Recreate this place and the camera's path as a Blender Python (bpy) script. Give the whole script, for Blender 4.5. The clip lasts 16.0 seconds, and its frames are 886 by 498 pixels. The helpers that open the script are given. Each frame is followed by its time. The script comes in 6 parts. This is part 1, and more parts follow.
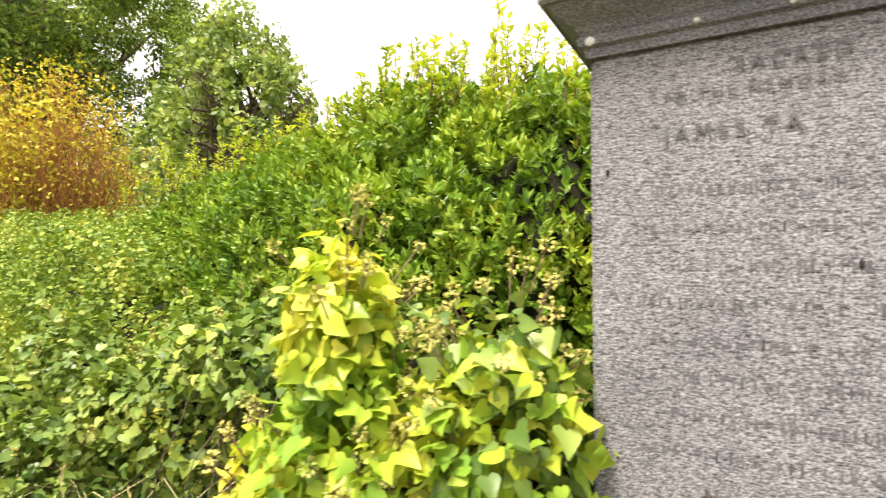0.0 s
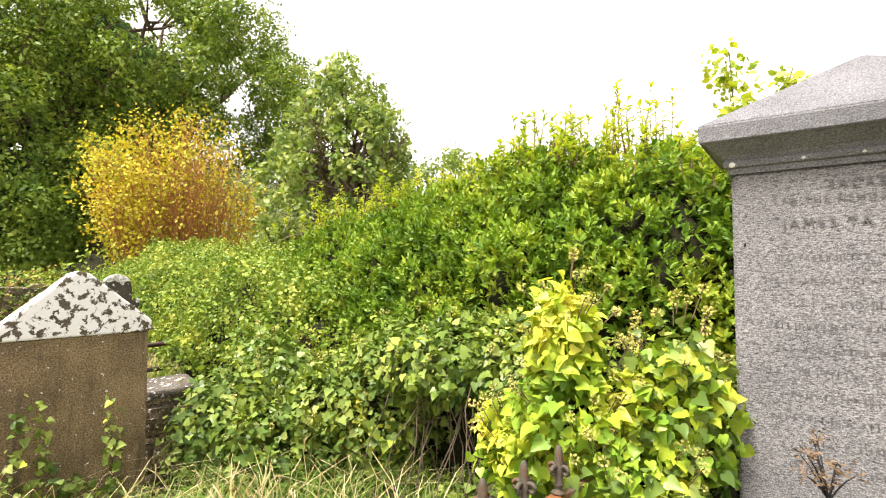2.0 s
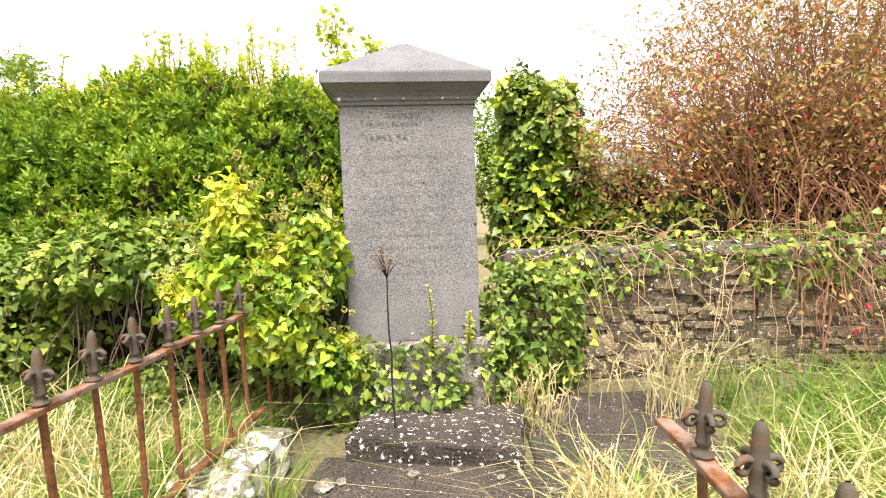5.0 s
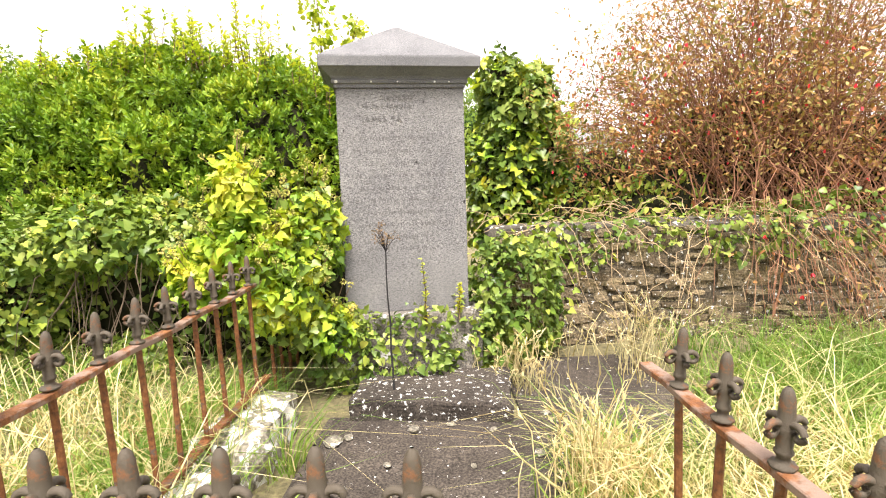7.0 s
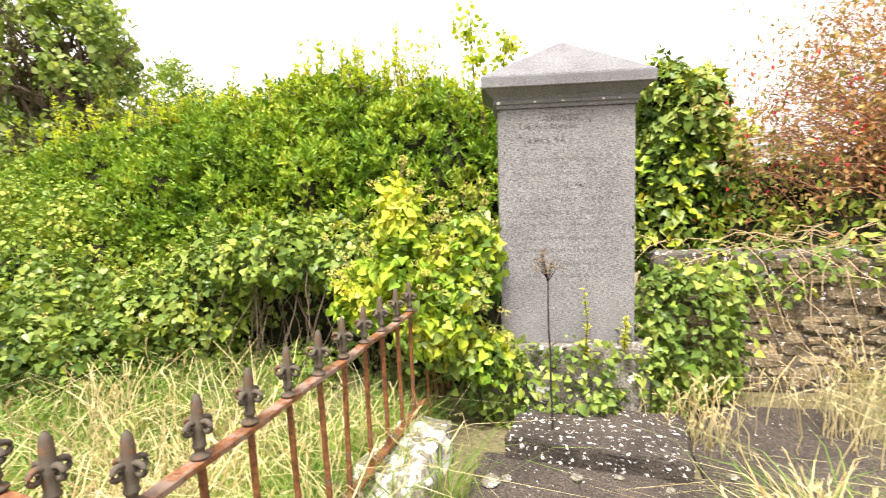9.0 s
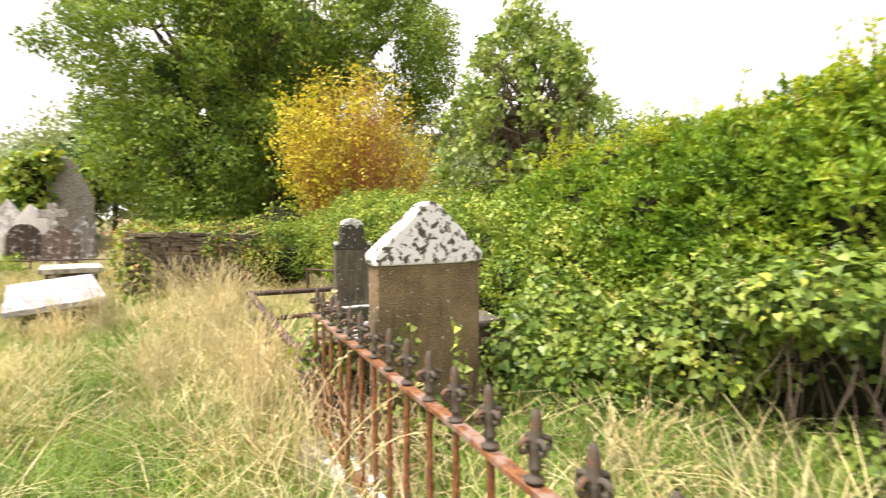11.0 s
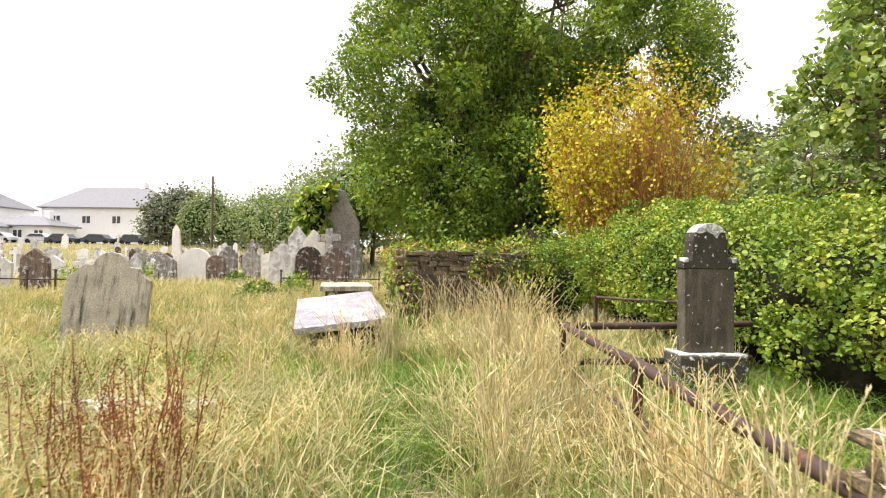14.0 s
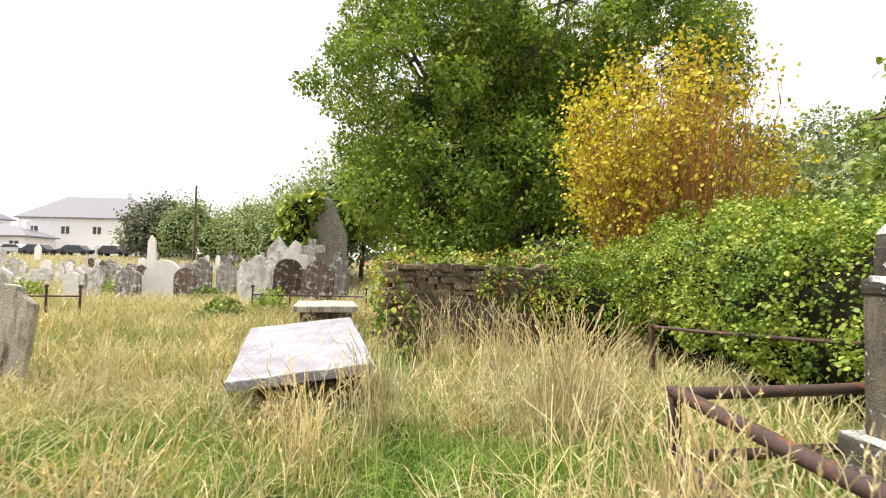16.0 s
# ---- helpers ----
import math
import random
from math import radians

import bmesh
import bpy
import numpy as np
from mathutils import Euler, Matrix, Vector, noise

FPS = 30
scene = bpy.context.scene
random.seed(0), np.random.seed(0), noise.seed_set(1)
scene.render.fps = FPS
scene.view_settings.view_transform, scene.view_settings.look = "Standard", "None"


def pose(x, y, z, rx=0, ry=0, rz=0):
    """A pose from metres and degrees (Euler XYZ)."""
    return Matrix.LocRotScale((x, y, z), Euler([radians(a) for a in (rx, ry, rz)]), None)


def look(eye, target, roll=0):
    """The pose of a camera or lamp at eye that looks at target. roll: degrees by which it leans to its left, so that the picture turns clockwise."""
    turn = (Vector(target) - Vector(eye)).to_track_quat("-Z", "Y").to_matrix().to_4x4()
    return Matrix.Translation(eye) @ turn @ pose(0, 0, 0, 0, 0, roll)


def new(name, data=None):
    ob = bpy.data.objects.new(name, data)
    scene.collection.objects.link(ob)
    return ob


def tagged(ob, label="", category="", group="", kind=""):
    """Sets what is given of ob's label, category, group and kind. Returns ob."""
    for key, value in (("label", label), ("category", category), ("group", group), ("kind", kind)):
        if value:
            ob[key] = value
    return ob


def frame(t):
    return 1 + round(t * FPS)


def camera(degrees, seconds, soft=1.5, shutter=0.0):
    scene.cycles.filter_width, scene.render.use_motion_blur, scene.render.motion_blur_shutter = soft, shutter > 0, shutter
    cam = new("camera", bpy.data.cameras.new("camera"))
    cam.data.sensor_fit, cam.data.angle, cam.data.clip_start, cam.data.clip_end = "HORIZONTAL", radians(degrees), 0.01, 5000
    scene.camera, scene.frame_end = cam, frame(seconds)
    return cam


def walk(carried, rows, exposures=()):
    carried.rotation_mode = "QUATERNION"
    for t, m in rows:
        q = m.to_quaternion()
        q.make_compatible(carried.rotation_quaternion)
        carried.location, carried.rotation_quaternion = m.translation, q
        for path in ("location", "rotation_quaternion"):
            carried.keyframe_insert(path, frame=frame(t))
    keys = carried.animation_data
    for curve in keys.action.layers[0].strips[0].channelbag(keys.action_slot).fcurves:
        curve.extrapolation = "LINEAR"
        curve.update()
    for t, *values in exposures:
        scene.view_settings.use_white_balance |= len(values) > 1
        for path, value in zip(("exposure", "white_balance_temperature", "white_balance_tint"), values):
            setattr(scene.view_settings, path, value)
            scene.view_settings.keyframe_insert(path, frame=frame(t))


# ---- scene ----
cam = camera(81.7, 16.0, 1.1, 0.25)
METRES, EYE, TILT, LEAN, TURN = 8.0, 1.5, 0.0, 0.0, 38.7
ROWS = [
    (0.0, 0.0, 0.0, 0.0, -0.0, -0.21, 0.73),
    (0.5, -0.0306, -0.0174, -0.0011, 4.7, 0.03, 0.58),
    (1.0, -0.0471, -0.0512, 0.0038, 7.11, 0.54, 0.39),
    (1.5, -0.0567, -0.0813, 0.0047, 7.76, 1.28, 0.29),
    (2.0, -0.0625, -0.1018, 0.0093, 6.56, 2.39, 0.33),
    (2.5, -0.0713, -0.1349, -0.0008, -1.66, 2.63, 0.79),
    (3.0, -0.0779, -0.1549, -0.0024, -11.18, 2.65, 1.28),
    (3.5, -0.0939, -0.1697, -0.0033, -20.72, 2.49, 1.75),
    (4.0, -0.1059, -0.1897, -0.0117, -27.44, -0.02, 2.05),
    (4.5, -0.1132, -0.2068, -0.0188, -31.51, -3.6, 2.0),
    (5.0, -0.1104, -0.2116, -0.0206, -34.16, -5.14, 1.85),
    (7.5, -0.1465, -0.2216, -0.0184, -37.83, -7.83, 1.64),
    (8.0, -0.1455, -0.2151, -0.013, -35.09, -7.61, 1.78),
    (10.5, -0.2028, -0.1435, -0.0056, 6.08, -2.57, 0.44),
    (11.0, -0.238, -0.1206, -0.0105, 19.4, -2.38, 0.05),
    (11.5, -0.275, -0.1026, -0.0126, 32.91, -2.22, -0.31),
    (12.0, -0.3243, -0.0931, -0.0193, 41.57, -2.1, -0.52),
    (12.5, -0.3633, -0.0813, -0.0248, 43.67, -1.92, -0.5),
    (13.0, -0.4056, -0.0586, -0.0275, 44.06, -1.12, -0.52),
    (13.5, -0.4453, -0.0307, -0.0288, 44.02, -0.29, -0.54),
    (14.0, -0.4898, 0.0133, -0.0374, 43.61, 0.91, -0.68),
    (14.5, -0.5273, 0.0491, -0.0322, 42.84, 1.58, -0.75),
    (15.0, -0.5796, 0.0846, -0.0335, 42.7, 1.72, -0.81),
    (15.5, -0.6321, 0.1287, -0.0383, 42.61, 1.98, -0.89),
    (16.0, -0.6825, 0.183, -0.0367, 42.56, 2.51, -1.04),
]
walk(cam, [(t, pose(0, 0, EYE, TILT, LEAN, TURN) @ pose(METRES * x, METRES * y, METRES * z, 90 + pitch, roll, yaw)) for t, x, y, z, yaw, pitch, roll in ROWS],
     [(0, 1.02, 6750, 14), (2.5, 1.02, 6700, 14), (3.5, 0.85, 6700, 13), (5, 1.02, 6700, 13), (8, 1.1, 6700, 13), (10.5, 1.2, 6700, 15), (11, 0.88, 6700, 15), (11.5, 0.95, 6650, 15), (12.2, 0.7, 6550, 14), (16, 0.58, 6500, 13)])

# ---- sky and light: a bright overcast day ----
world = bpy.data.worlds.new("overcast_sky")
scene.world = world
world.use_nodes = True
wn, wl = world.node_tree.nodes, world.node_tree.links
sky = wn.new("ShaderNodeTexSky")
sky.sky_type, sky.sun_disc = "NISHITA", False
sky.sun_elevation, sky.sun_rotation = radians(63), radians(180)
sky.air_density, sky.dust_density, sky.ozone_density = 1.0, 4.0, 1.0
cloud_mix = wn.new("ShaderNodeMix")
cloud_mix.data_type = "RGBA"
cloud_mix.inputs[0].default_value = 0.86
cloud_mix.inputs[7].default_value = (21.0, 20.4, 20.6, 1)
wl.new(sky.outputs[0], cloud_mix.inputs[6])
wl.new(cloud_mix.outputs[2], wn["Background"].inputs[0])
wn["Background"].inputs[1].default_value = 0.05
sun = new("sun", bpy.data.lights.new("sun", "SUN"))
sun.data.energy, sun.data.angle, sun.data.color = 5.0, radians(22), (1.0, 0.96, 0.9)
sun.matrix_world = look((0, -10, 20), (0, 0, 0))

# ---- materials ----
rng = np.random.default_rng(7)


def start_material(name):
    m = bpy.data.materials.new(name)
    m.use_nodes = True
    nt = m.node_tree
    return m, nt, nt.nodes["Principled BSDF"], nt.nodes["Material Output"]


def ramp_node(nt, source, stops, interp="LINEAR"):
    r = nt.nodes.new("ShaderNodeValToRGB")
    r.color_ramp.interpolation = interp
    els = r.color_ramp.elements
    while len(els) < len(stops):
        els.new(0.5)
    for e, (p, c) in zip(els, stops):
        e.position, e.color = p, (*c, 1) if len(c) == 3 else c
    nt.links.new(source, r.inputs[0])
    return r.outputs[0]


def noise_node(nt, scale, detail=4, rough=0.6, coords=None, distortion=0.0):
    n = nt.nodes.new("ShaderNodeTexNoise")
    n.inputs["Scale"].default_value, n.inputs["Detail"].default_value = scale, detail
    n.inputs["Roughness"].default_value, n.inputs["Distortion"].default_value = rough, distortion
    if coords is not None:
        nt.links.new(coords, n.inputs["Vector"])
    return n.outputs[0]


def mix_node(nt, fac, a, b, kind="MIX"):
    n = nt.nodes.new("ShaderNodeMix")
    n.data_type, n.blend_type = "RGBA", kind
    for value, slot in ((fac, 0), (a, 6), (b, 7)):
        if isinstance(value, (int, float)):
            n.inputs[slot].default_value = value
        elif isinstance(value, tuple):
            n.inputs[slot].default_value = (*value, 1)
        else:
            nt.links.new(value, n.inputs[slot])
    return n.outputs[2]


def bump_node(nt, bsdf, height, strength, distance):
    b = nt.nodes.new("ShaderNodeBump")
    b.inputs["Strength"].default_value, b.inputs["Distance"].default_value = strength, distance
    nt.links.new(height, b.inputs["Height"])
    nt.links.new(b.outputs[0], bsdf.inputs["Normal"])


def object_coords(nt):
    return nt.nodes.new("ShaderNodeTexCoord").outputs["Object"]


GREY, WHITE = (0.5, 0.5, 0.5), (1, 1, 1)
BLACK = (0, 0, 0)


def stone_material(name, dark, light, speck=260, speck_amount=0.5, lichen=0.0, lichen_scale=7, stain=None, lichen_colour=(0.78, 0.77, 0.74), vary=False, bump=0.35, soft=0.035, tooled=0.0, stain_from=0.48):
    """Weathered stone: broad staining, mineral specks and, if wanted, patches of pale lichen."""
    m, nt, bsdf, out = start_material(name)
    co = object_coords(nt)
    broad = noise_node(nt, 3.2, 6, 0.65, co)
    col = ramp_node(nt, broad, ((0.3, dark), (0.7, light)))
    fine = noise_node(nt, speck, 2, 0.6, co)
    grain = ramp_node(nt, fine, ((0.36, (0.25, 0.25, 0.25)), (0.5, (0.9, 0.9, 0.9)), (0.66, (1.75, 1.75, 1.7))))
    col = mix_node(nt, speck_amount, col, mix_node(nt, 1.0, col, grain, "MULTIPLY"))
    dash = None
    if tooled:
        strokes = nt.nodes.new("ShaderNodeMapping")
        strokes.inputs["Scale"].default_value = (55, 55, 190)
        nt.links.new(co, strokes.inputs[0])
        dash = noise_node(nt, 1.0, 3, 0.65, strokes.outputs[0])
        col = mix_node(nt, tooled, col, mix_node(nt, 1.0, col, ramp_node(nt, dash, ((0.36, (0.3, 0.29, 0.29)), (0.47, (1, 1, 1)), (0.65, (1.3, 1.3, 1.3)))), "MULTIPLY"))
    if stain:
        streak = nt.nodes.new("ShaderNodeMapping")
        streak.inputs["Scale"].default_value = (6, 6, 0.9)
        nt.links.new(co, streak.inputs[0])
        s = noise_node(nt, 1.6, 5, 0.7, streak.outputs[0])
        col = mix_node(nt, ramp_node(nt, s, ((stain_from, BLACK), (stain_from + 0.18, WHITE))), col, stain)
    if vary:
        info = nt.nodes.new("ShaderNodeObjectInfo")
        tone = ramp_node(nt, info.outputs["Random"], ((0, (0.55, 0.52, 0.5)), (0.6, (1, 0.98, 0.95)), (1, (1.35, 1.3, 1.2))))
        col = mix_node(nt, 1.0, col, tone, "MULTIPLY")
    if lichen > 0:
        spots = noise_node(nt, lichen_scale, 7, 0.62, co, 0.35)
        edge = 0.66 - 0.3 * lichen
        mask = ramp_node(nt, spots, ((edge, BLACK), (edge + soft, WHITE)))
        col = mix_node(nt, mask, col, mix_node(nt, noise_node(nt, 60, 3, 0.6, co), tuple(c * 0.75 for c in lichen_colour), lichen_colour))
    nt.links.new(col, bsdf.inputs["Base Color"])
    bsdf.inputs["Roughness"].default_value = 0.86
    bsdf.inputs["Specular IOR Level"].default_value = 0.25
    h = mix_node(nt, 0.5, fine, dash if tooled else noise_node(nt, 38, 6, 0.7, co))
    bump_node(nt, bsdf, h, bump, 0.012)
    return m


def leaf_material(name, colours, gloss=0.45, glow=0.17, tint=None, warm=True, clump=4.0, mixed=0.6):
    """Leaves: one tone per leaf, drifting in patches, and light coming through the blade."""
    m, nt, bsdf, out = start_material(name)
    isl = nt.nodes.new("ShaderNodeNewGeometry")
    step = 1.0 / (len(colours) - 1)
    if warm:
        colours = [(c[0] * 1.18, c[1], c[2] * 0.84) for c in colours]
    tuft = nt.nodes.new("ShaderNodeMapRange")
    tuft.inputs["From Min"].default_value, tuft.inputs["From Max"].default_value = 0.3, 0.7
    nt.links.new(noise_node(nt, clump, 2, 0.5, isl.outputs["Position"]), tuft.inputs["Value"])
    tone = nt.nodes.new("ShaderNodeMix")
    tone.inputs[0].default_value = mixed
    nt.links.new(isl.outputs["Random Per Island"], tone.inputs[2])
    nt.links.new(tuft.outputs[0], tone.inputs[3])
    col = ramp_node(nt, tone.outputs[0], [(0.12 + i * step * 0.76, c) for i, c in enumerate(colours)])
    patch = noise_node(nt, 1.7, 3, 0.6, isl.outputs["Position"])
    col = mix_node(nt, 1.0, col, ramp_node(nt, patch, ((0.3, (0.72, 0.78, 0.7)), (0.7, (1.25, 1.18, 1.0)))), "MULTIPLY")
    if tint:
        col = mix_node(nt, ramp_node(nt, noise_node(nt, 0.9, 4, 0.6, isl.outputs["Position"]), ((0.5, BLACK), (0.62, WHITE))), col, tint)
    nt.links.new(col, bsdf.inputs["Base Color"])
    bsdf.inputs["Roughness"].default_value = gloss
    bsdf.inputs["Specular IOR Level"].default_value = 0.22
    tr = nt.nodes.new("ShaderNodeBsdfTranslucent")
    nt.links.new(mix_node(nt, 1.0, col, (1.5, 1.45, 0.7), "MULTIPLY"), tr.inputs[0])
    mixer = nt.nodes.new("ShaderNodeMixShader")
    mixer.inputs[0].default_value = glow
    nt.links.new(bsdf.outputs[0], mixer.inputs[1])
    nt.links.new(tr.outputs[0], mixer.inputs[2])
    nt.links.new(mixer.outputs[0], out.inputs[0])
    return m


def plain_material(name, colour, rough=0.8, variation=0.25, scale=12, metal=0.0, bump=0.2):
    m, nt, bsdf, out = start_material(name)
    co = object_coords(nt)
    n = noise_node(nt, scale, 6, 0.65, co)
    lo, hi = tuple(c * (1 - variation) for c in colour), tuple(min(1, c * (1 + variation)) for c in colour)
    nt.links.new(ramp_node(nt, n, ((0.3, lo), (0.7, hi))), bsdf.inputs["Base Color"])
    bsdf.inputs["Roughness"].default_value, bsdf.inputs["Metallic"].default_value = rough, metal
    bsdf.inputs["Specular IOR Level"].default_value = 0.5 if rough < 0.85 else 0.1
    bump_node(nt, bsdf, noise_node(nt, scale * 9, 4, 0.7, co), bump, 0.01)
    return m


def rust_material(name, paint, worn):
    """Old iron: dull paint flaked away to rust."""
    m, nt, bsdf, out = start_material(name)
    co = object_coords(nt)
    rust = ramp_node(nt, noise_node(nt, 45, 6, 0.7, co), ((0.3, (0.06, 0.024, 0.011)), (0.5, (0.18, 0.066, 0.02)), (0.72, (0.33, 0.14, 0.048))))
    mask = ramp_node(nt, noise_node(nt, 11, 7, 0.7, co), ((worn - 0.04, BLACK), (worn + 0.05, WHITE)))
    nt.links.new(mix_node(nt, mask, rust, paint), bsdf.inputs["Base Color"])
    bsdf.inputs["Roughness"].default_value, bsdf.inputs["Metallic"].default_value = 0.7, 0.1
    bump_node(nt, bsdf, noise_node(nt, 120, 5, 0.75, co), 0.5, 0.006)
    return m


M_GRANITE = stone_material("grey_granite", (0.15, 0.147, 0.152), (0.225, 0.22, 0.218), 230, 0.75, tooled=0.8)
M_CAP = stone_material("cap_granite", (0.13, 0.13, 0.138), (0.2, 0.2, 0.208), 240, 0.7, 0.0, 9)
M_PLINTH = stone_material("plinth_concrete", (0.13, 0.115, 0.1), (0.26, 0.24, 0.21), 90, 0.7, 0.18, 11)
M_STEP = stone_material("step_stone", (0.028, 0.023, 0.019), (0.075, 0.062, 0.052), 95, 0.8, 0.21, 34)
M_PATH = stone_material("grave_gravel", (0.036, 0.029, 0.024), (0.085, 0.07, 0.058), 95, 0.85, 0.04, 34, bump=0.8)
M_LICHEN = stone_material("lichened_kerb", (0.12, 0.11, 0.09), (0.3, 0.27, 0.21), 60, 0.6, 0.5, 9)
M_SAND = stone_material("weathered_headstone", (0.1, 0.075, 0.04), (0.26, 0.19, 0.105), 110, 0.7, 0.03, 30, stain=(0.06, 0.047, 0.025), stain_from=0.52, bump=0.7)
M_SANDTOP = stone_material("lichened_headstone_top", (0.05, 0.04, 0.028), (0.14, 0.115, 0.08), 90, 0.5, 0.7, 18, lichen_colour=(0.82, 0.82, 0.8))
M_DARK = stone_material("dark_headstone", (0.045, 0.04, 0.032), (0.13, 0.11, 0.078), 90, 0.7, 0.07, 22, stain=(0.16, 0.14, 0.1))
M_DARKTOP = stone_material("dark_headstone_top", (0.045, 0.04, 0.03), (0.11, 0.1, 0.075), 90, 0.6, 0.24, 19, lichen_colour=(0.82, 0.82, 0.8))
M_GREYSTONE = stone_material("grey_headstone", (0.34, 0.31, 0.245), (0.56, 0.52, 0.42), 60, 0.4, 0.3, 9, stain=(0.05, 0.042, 0.034), stain_from=0.5, lichen_colour=(0.5, 0.47, 0.38), soft=0.12)
M_FAR = [stone_material("far_headstone", (0.24, 0.23, 0.21), (0.5, 0.48, 0.45), 40, 0.5, 0.5, 5, lichen_colour=(0.8, 0.8, 0.78), stain=(0.06, 0.055, 0.05), vary=True, soft=0.16),
         stone_material("far_headstone_white", (0.55, 0.54, 0.52), (0.8, 0.79, 0.77), 40, 0.3, 0.8, 4, vary=True, soft=0.16),
         stone_material("far_headstone_brown", (0.09, 0.066, 0.054), (0.2, 0.15, 0.12), 40, 0.5, 0.42, 5, stain=(0.03, 0.024, 0.02), vary=True, soft=0.16)]
M_LEDGER = stone_material("ledger_slate", (0.2, 0.19, 0.205), (0.36, 0.35, 0.37), 60, 0.4, 0.26, 5, lichen_colour=(0.62, 0.61, 0.62))
M_RUBBLE = stone_material("rubble_stone", (0.085, 0.066, 0.042), (0.29, 0.23, 0.15), 70, 0.7, 0.2, 26, stain=(0.06, 0.058, 0.028), vary=True, bump=0.7)
M_MORTAR = stone_material("old_mortar", (0.05, 0.041, 0.028), (0.16, 0.13, 0.09), 60, 0.8, 0.16, 24, bump=0.9)
M_RUST = rust_material("rusty_iron", (0.11, 0.085, 0.07), 0.6)
M_RAILTOP = rust_material("worn_rail_paint", (0.24, 0.165, 0.125), 0.5)
M_FINIAL = rust_material("cast_iron_finial", (0.075, 0.06, 0.042), 0.4)
M_PIPE = rust_material("rusty_pipe", (0.06, 0.036, 0.03), 0.4)
M_BARK = plain_material("bark", (0.13, 0.1, 0.07), 0.9, 0.4, 20, bump=0.6)
M_TWIG = plain_material("twigs", (0.16, 0.11, 0.065), 0.9, 0.4, 20)
M_REDTWIG = plain_material("red_twigs", (0.25, 0.125, 0.075), 0.85, 0.45, 8)
M_ORANGETWIG = plain_material("orange_twigs", (0.36, 0.17, 0.06), 0.85, 0.4, 8)
# near-black colour for the shade deep inside hedges and bushes
M_SHADE = plain_material("shade_core", (0.02, 0.02, 0.01), 1.0, 0.5, 18, bump=0.9)
# dark green colour for the shade inside tree crowns
M_LEAFSHADE = plain_material("leaf_shade", (0.035, 0.065, 0.018), 1.0, 0.6, 5, bump=0.9)
M_RENDER = plain_material("white_render", (0.87, 0.87, 0.86), 0.9, 0.04, 1.5)
M_SLATE = plain_material("roof_slate", (0.19, 0.19, 0.205), 0.8, 0.15, 3)
M_PANE = plain_material("dark_glass", (0.05, 0.055, 0.06), 0.15, 0.1, 2)
M_CAR = plain_material("car_paint", (0.55, 0.56, 0.58), 0.3, 0.05, 2)
M_CARDARK = plain_material("dark_car_paint", (0.05, 0.055, 0.065), 0.3, 0.05, 2)
M_DRY = leaf_material("dry_stalks", ((0.46, 0.37, 0.2), (0.62, 0.53, 0.33), (0.74, 0.65, 0.45)), 0.7, 0.2, warm=False)
M_GRASS = leaf_material("meadow_grass", ((0.12, 0.155, 0.05), (0.25, 0.28, 0.11), (0.39, 0.37, 0.18), (0.53, 0.46, 0.28), (0.62, 0.54, 0.36), (0.45, 0.37, 0.2), (0.27, 0.19, 0.09)), 0.6, 0.2, warm=False, clump=5.0, mixed=0.5)
M_FARGRASS = leaf_material("far_pale_grass", ((0.34, 0.35, 0.2), (0.54, 0.5, 0.35), (0.66, 0.6, 0.45)), 0.7, 0.2, warm=False)
M_CHURCH = stone_material("church_stone", (0.22, 0.205, 0.18), (0.36, 0.34, 0.3), 14, 0.6)
M_GREENGRASS = leaf_material("green_grass", ((0.085, 0.165, 0.03), (0.16, 0.265, 0.05), (0.3, 0.36, 0.11)), 0.5, 0.3, warm=False)
M_DOCK = leaf_material("dock_seed", ((0.14, 0.05, 0.025), (0.24, 0.09, 0.045), (0.3, 0.15, 0.08)), 0.8, 0.1, warm=False)
M_LAUREL = leaf_material("laurel_leaves", ((0.06, 0.15, 0.018), (0.11, 0.235, 0.03), (0.18, 0.325, 0.042), (0.33, 0.44, 0.07)), 0.36, 0.2, clump=3.0, mixed=0.55)
M_SHOOT = leaf_material("young_laurel_leaves", ((0.18, 0.33, 0.035), (0.32, 0.46, 0.06), (0.48, 0.56, 0.1)), 0.4, 0.3)
M_IVY = leaf_material("ivy_leaves", ((0.038, 0.09, 0.024), (0.085, 0.165, 0.042), (0.16, 0.26, 0.07), (0.29, 0.39, 0.14)), 0.34)
M_LIME = leaf_material("yellow_ivy_leaves", ((0.1, 0.24, 0.035), (0.21, 0.38, 0.05), (0.37, 0.51, 0.065), (0.54, 0.58, 0.11)), 0.34, 0.25, clump=4.0, mixed=0.65)
M_BRAMBLE = leaf_material("bramble_leaves", ((0.05, 0.115, 0.022), (0.115, 0.22, 0.04), (0.21, 0.325, 0.062), (0.37, 0.44, 0.115)), 0.45, 0.2, clump=2.2, mixed=0.6)
M_TREE = leaf_material("tree_leaves", ((0.06, 0.13, 0.028), (0.13, 0.24, 0.05), (0.26, 0.375, 0.085)), 0.45, 0.28, clump=1.0, mixed=0.5)
M_LIGHTTREE = leaf_material("pale_tree_leaves", ((0.09, 0.155, 0.04), (0.21, 0.29, 0.085), (0.4, 0.46, 0.2)), 0.45, 0.35, warm=False, clump=2.5)
M_YELLOW = leaf_material("autumn_leaves", ((0.24, 0.27, 0.035), (0.44, 0.4, 0.045), (0.55, 0.48, 0.06), (0.45, 0.31, 0.04)), 0.5, 0.25, warm=False, clump=1.3)
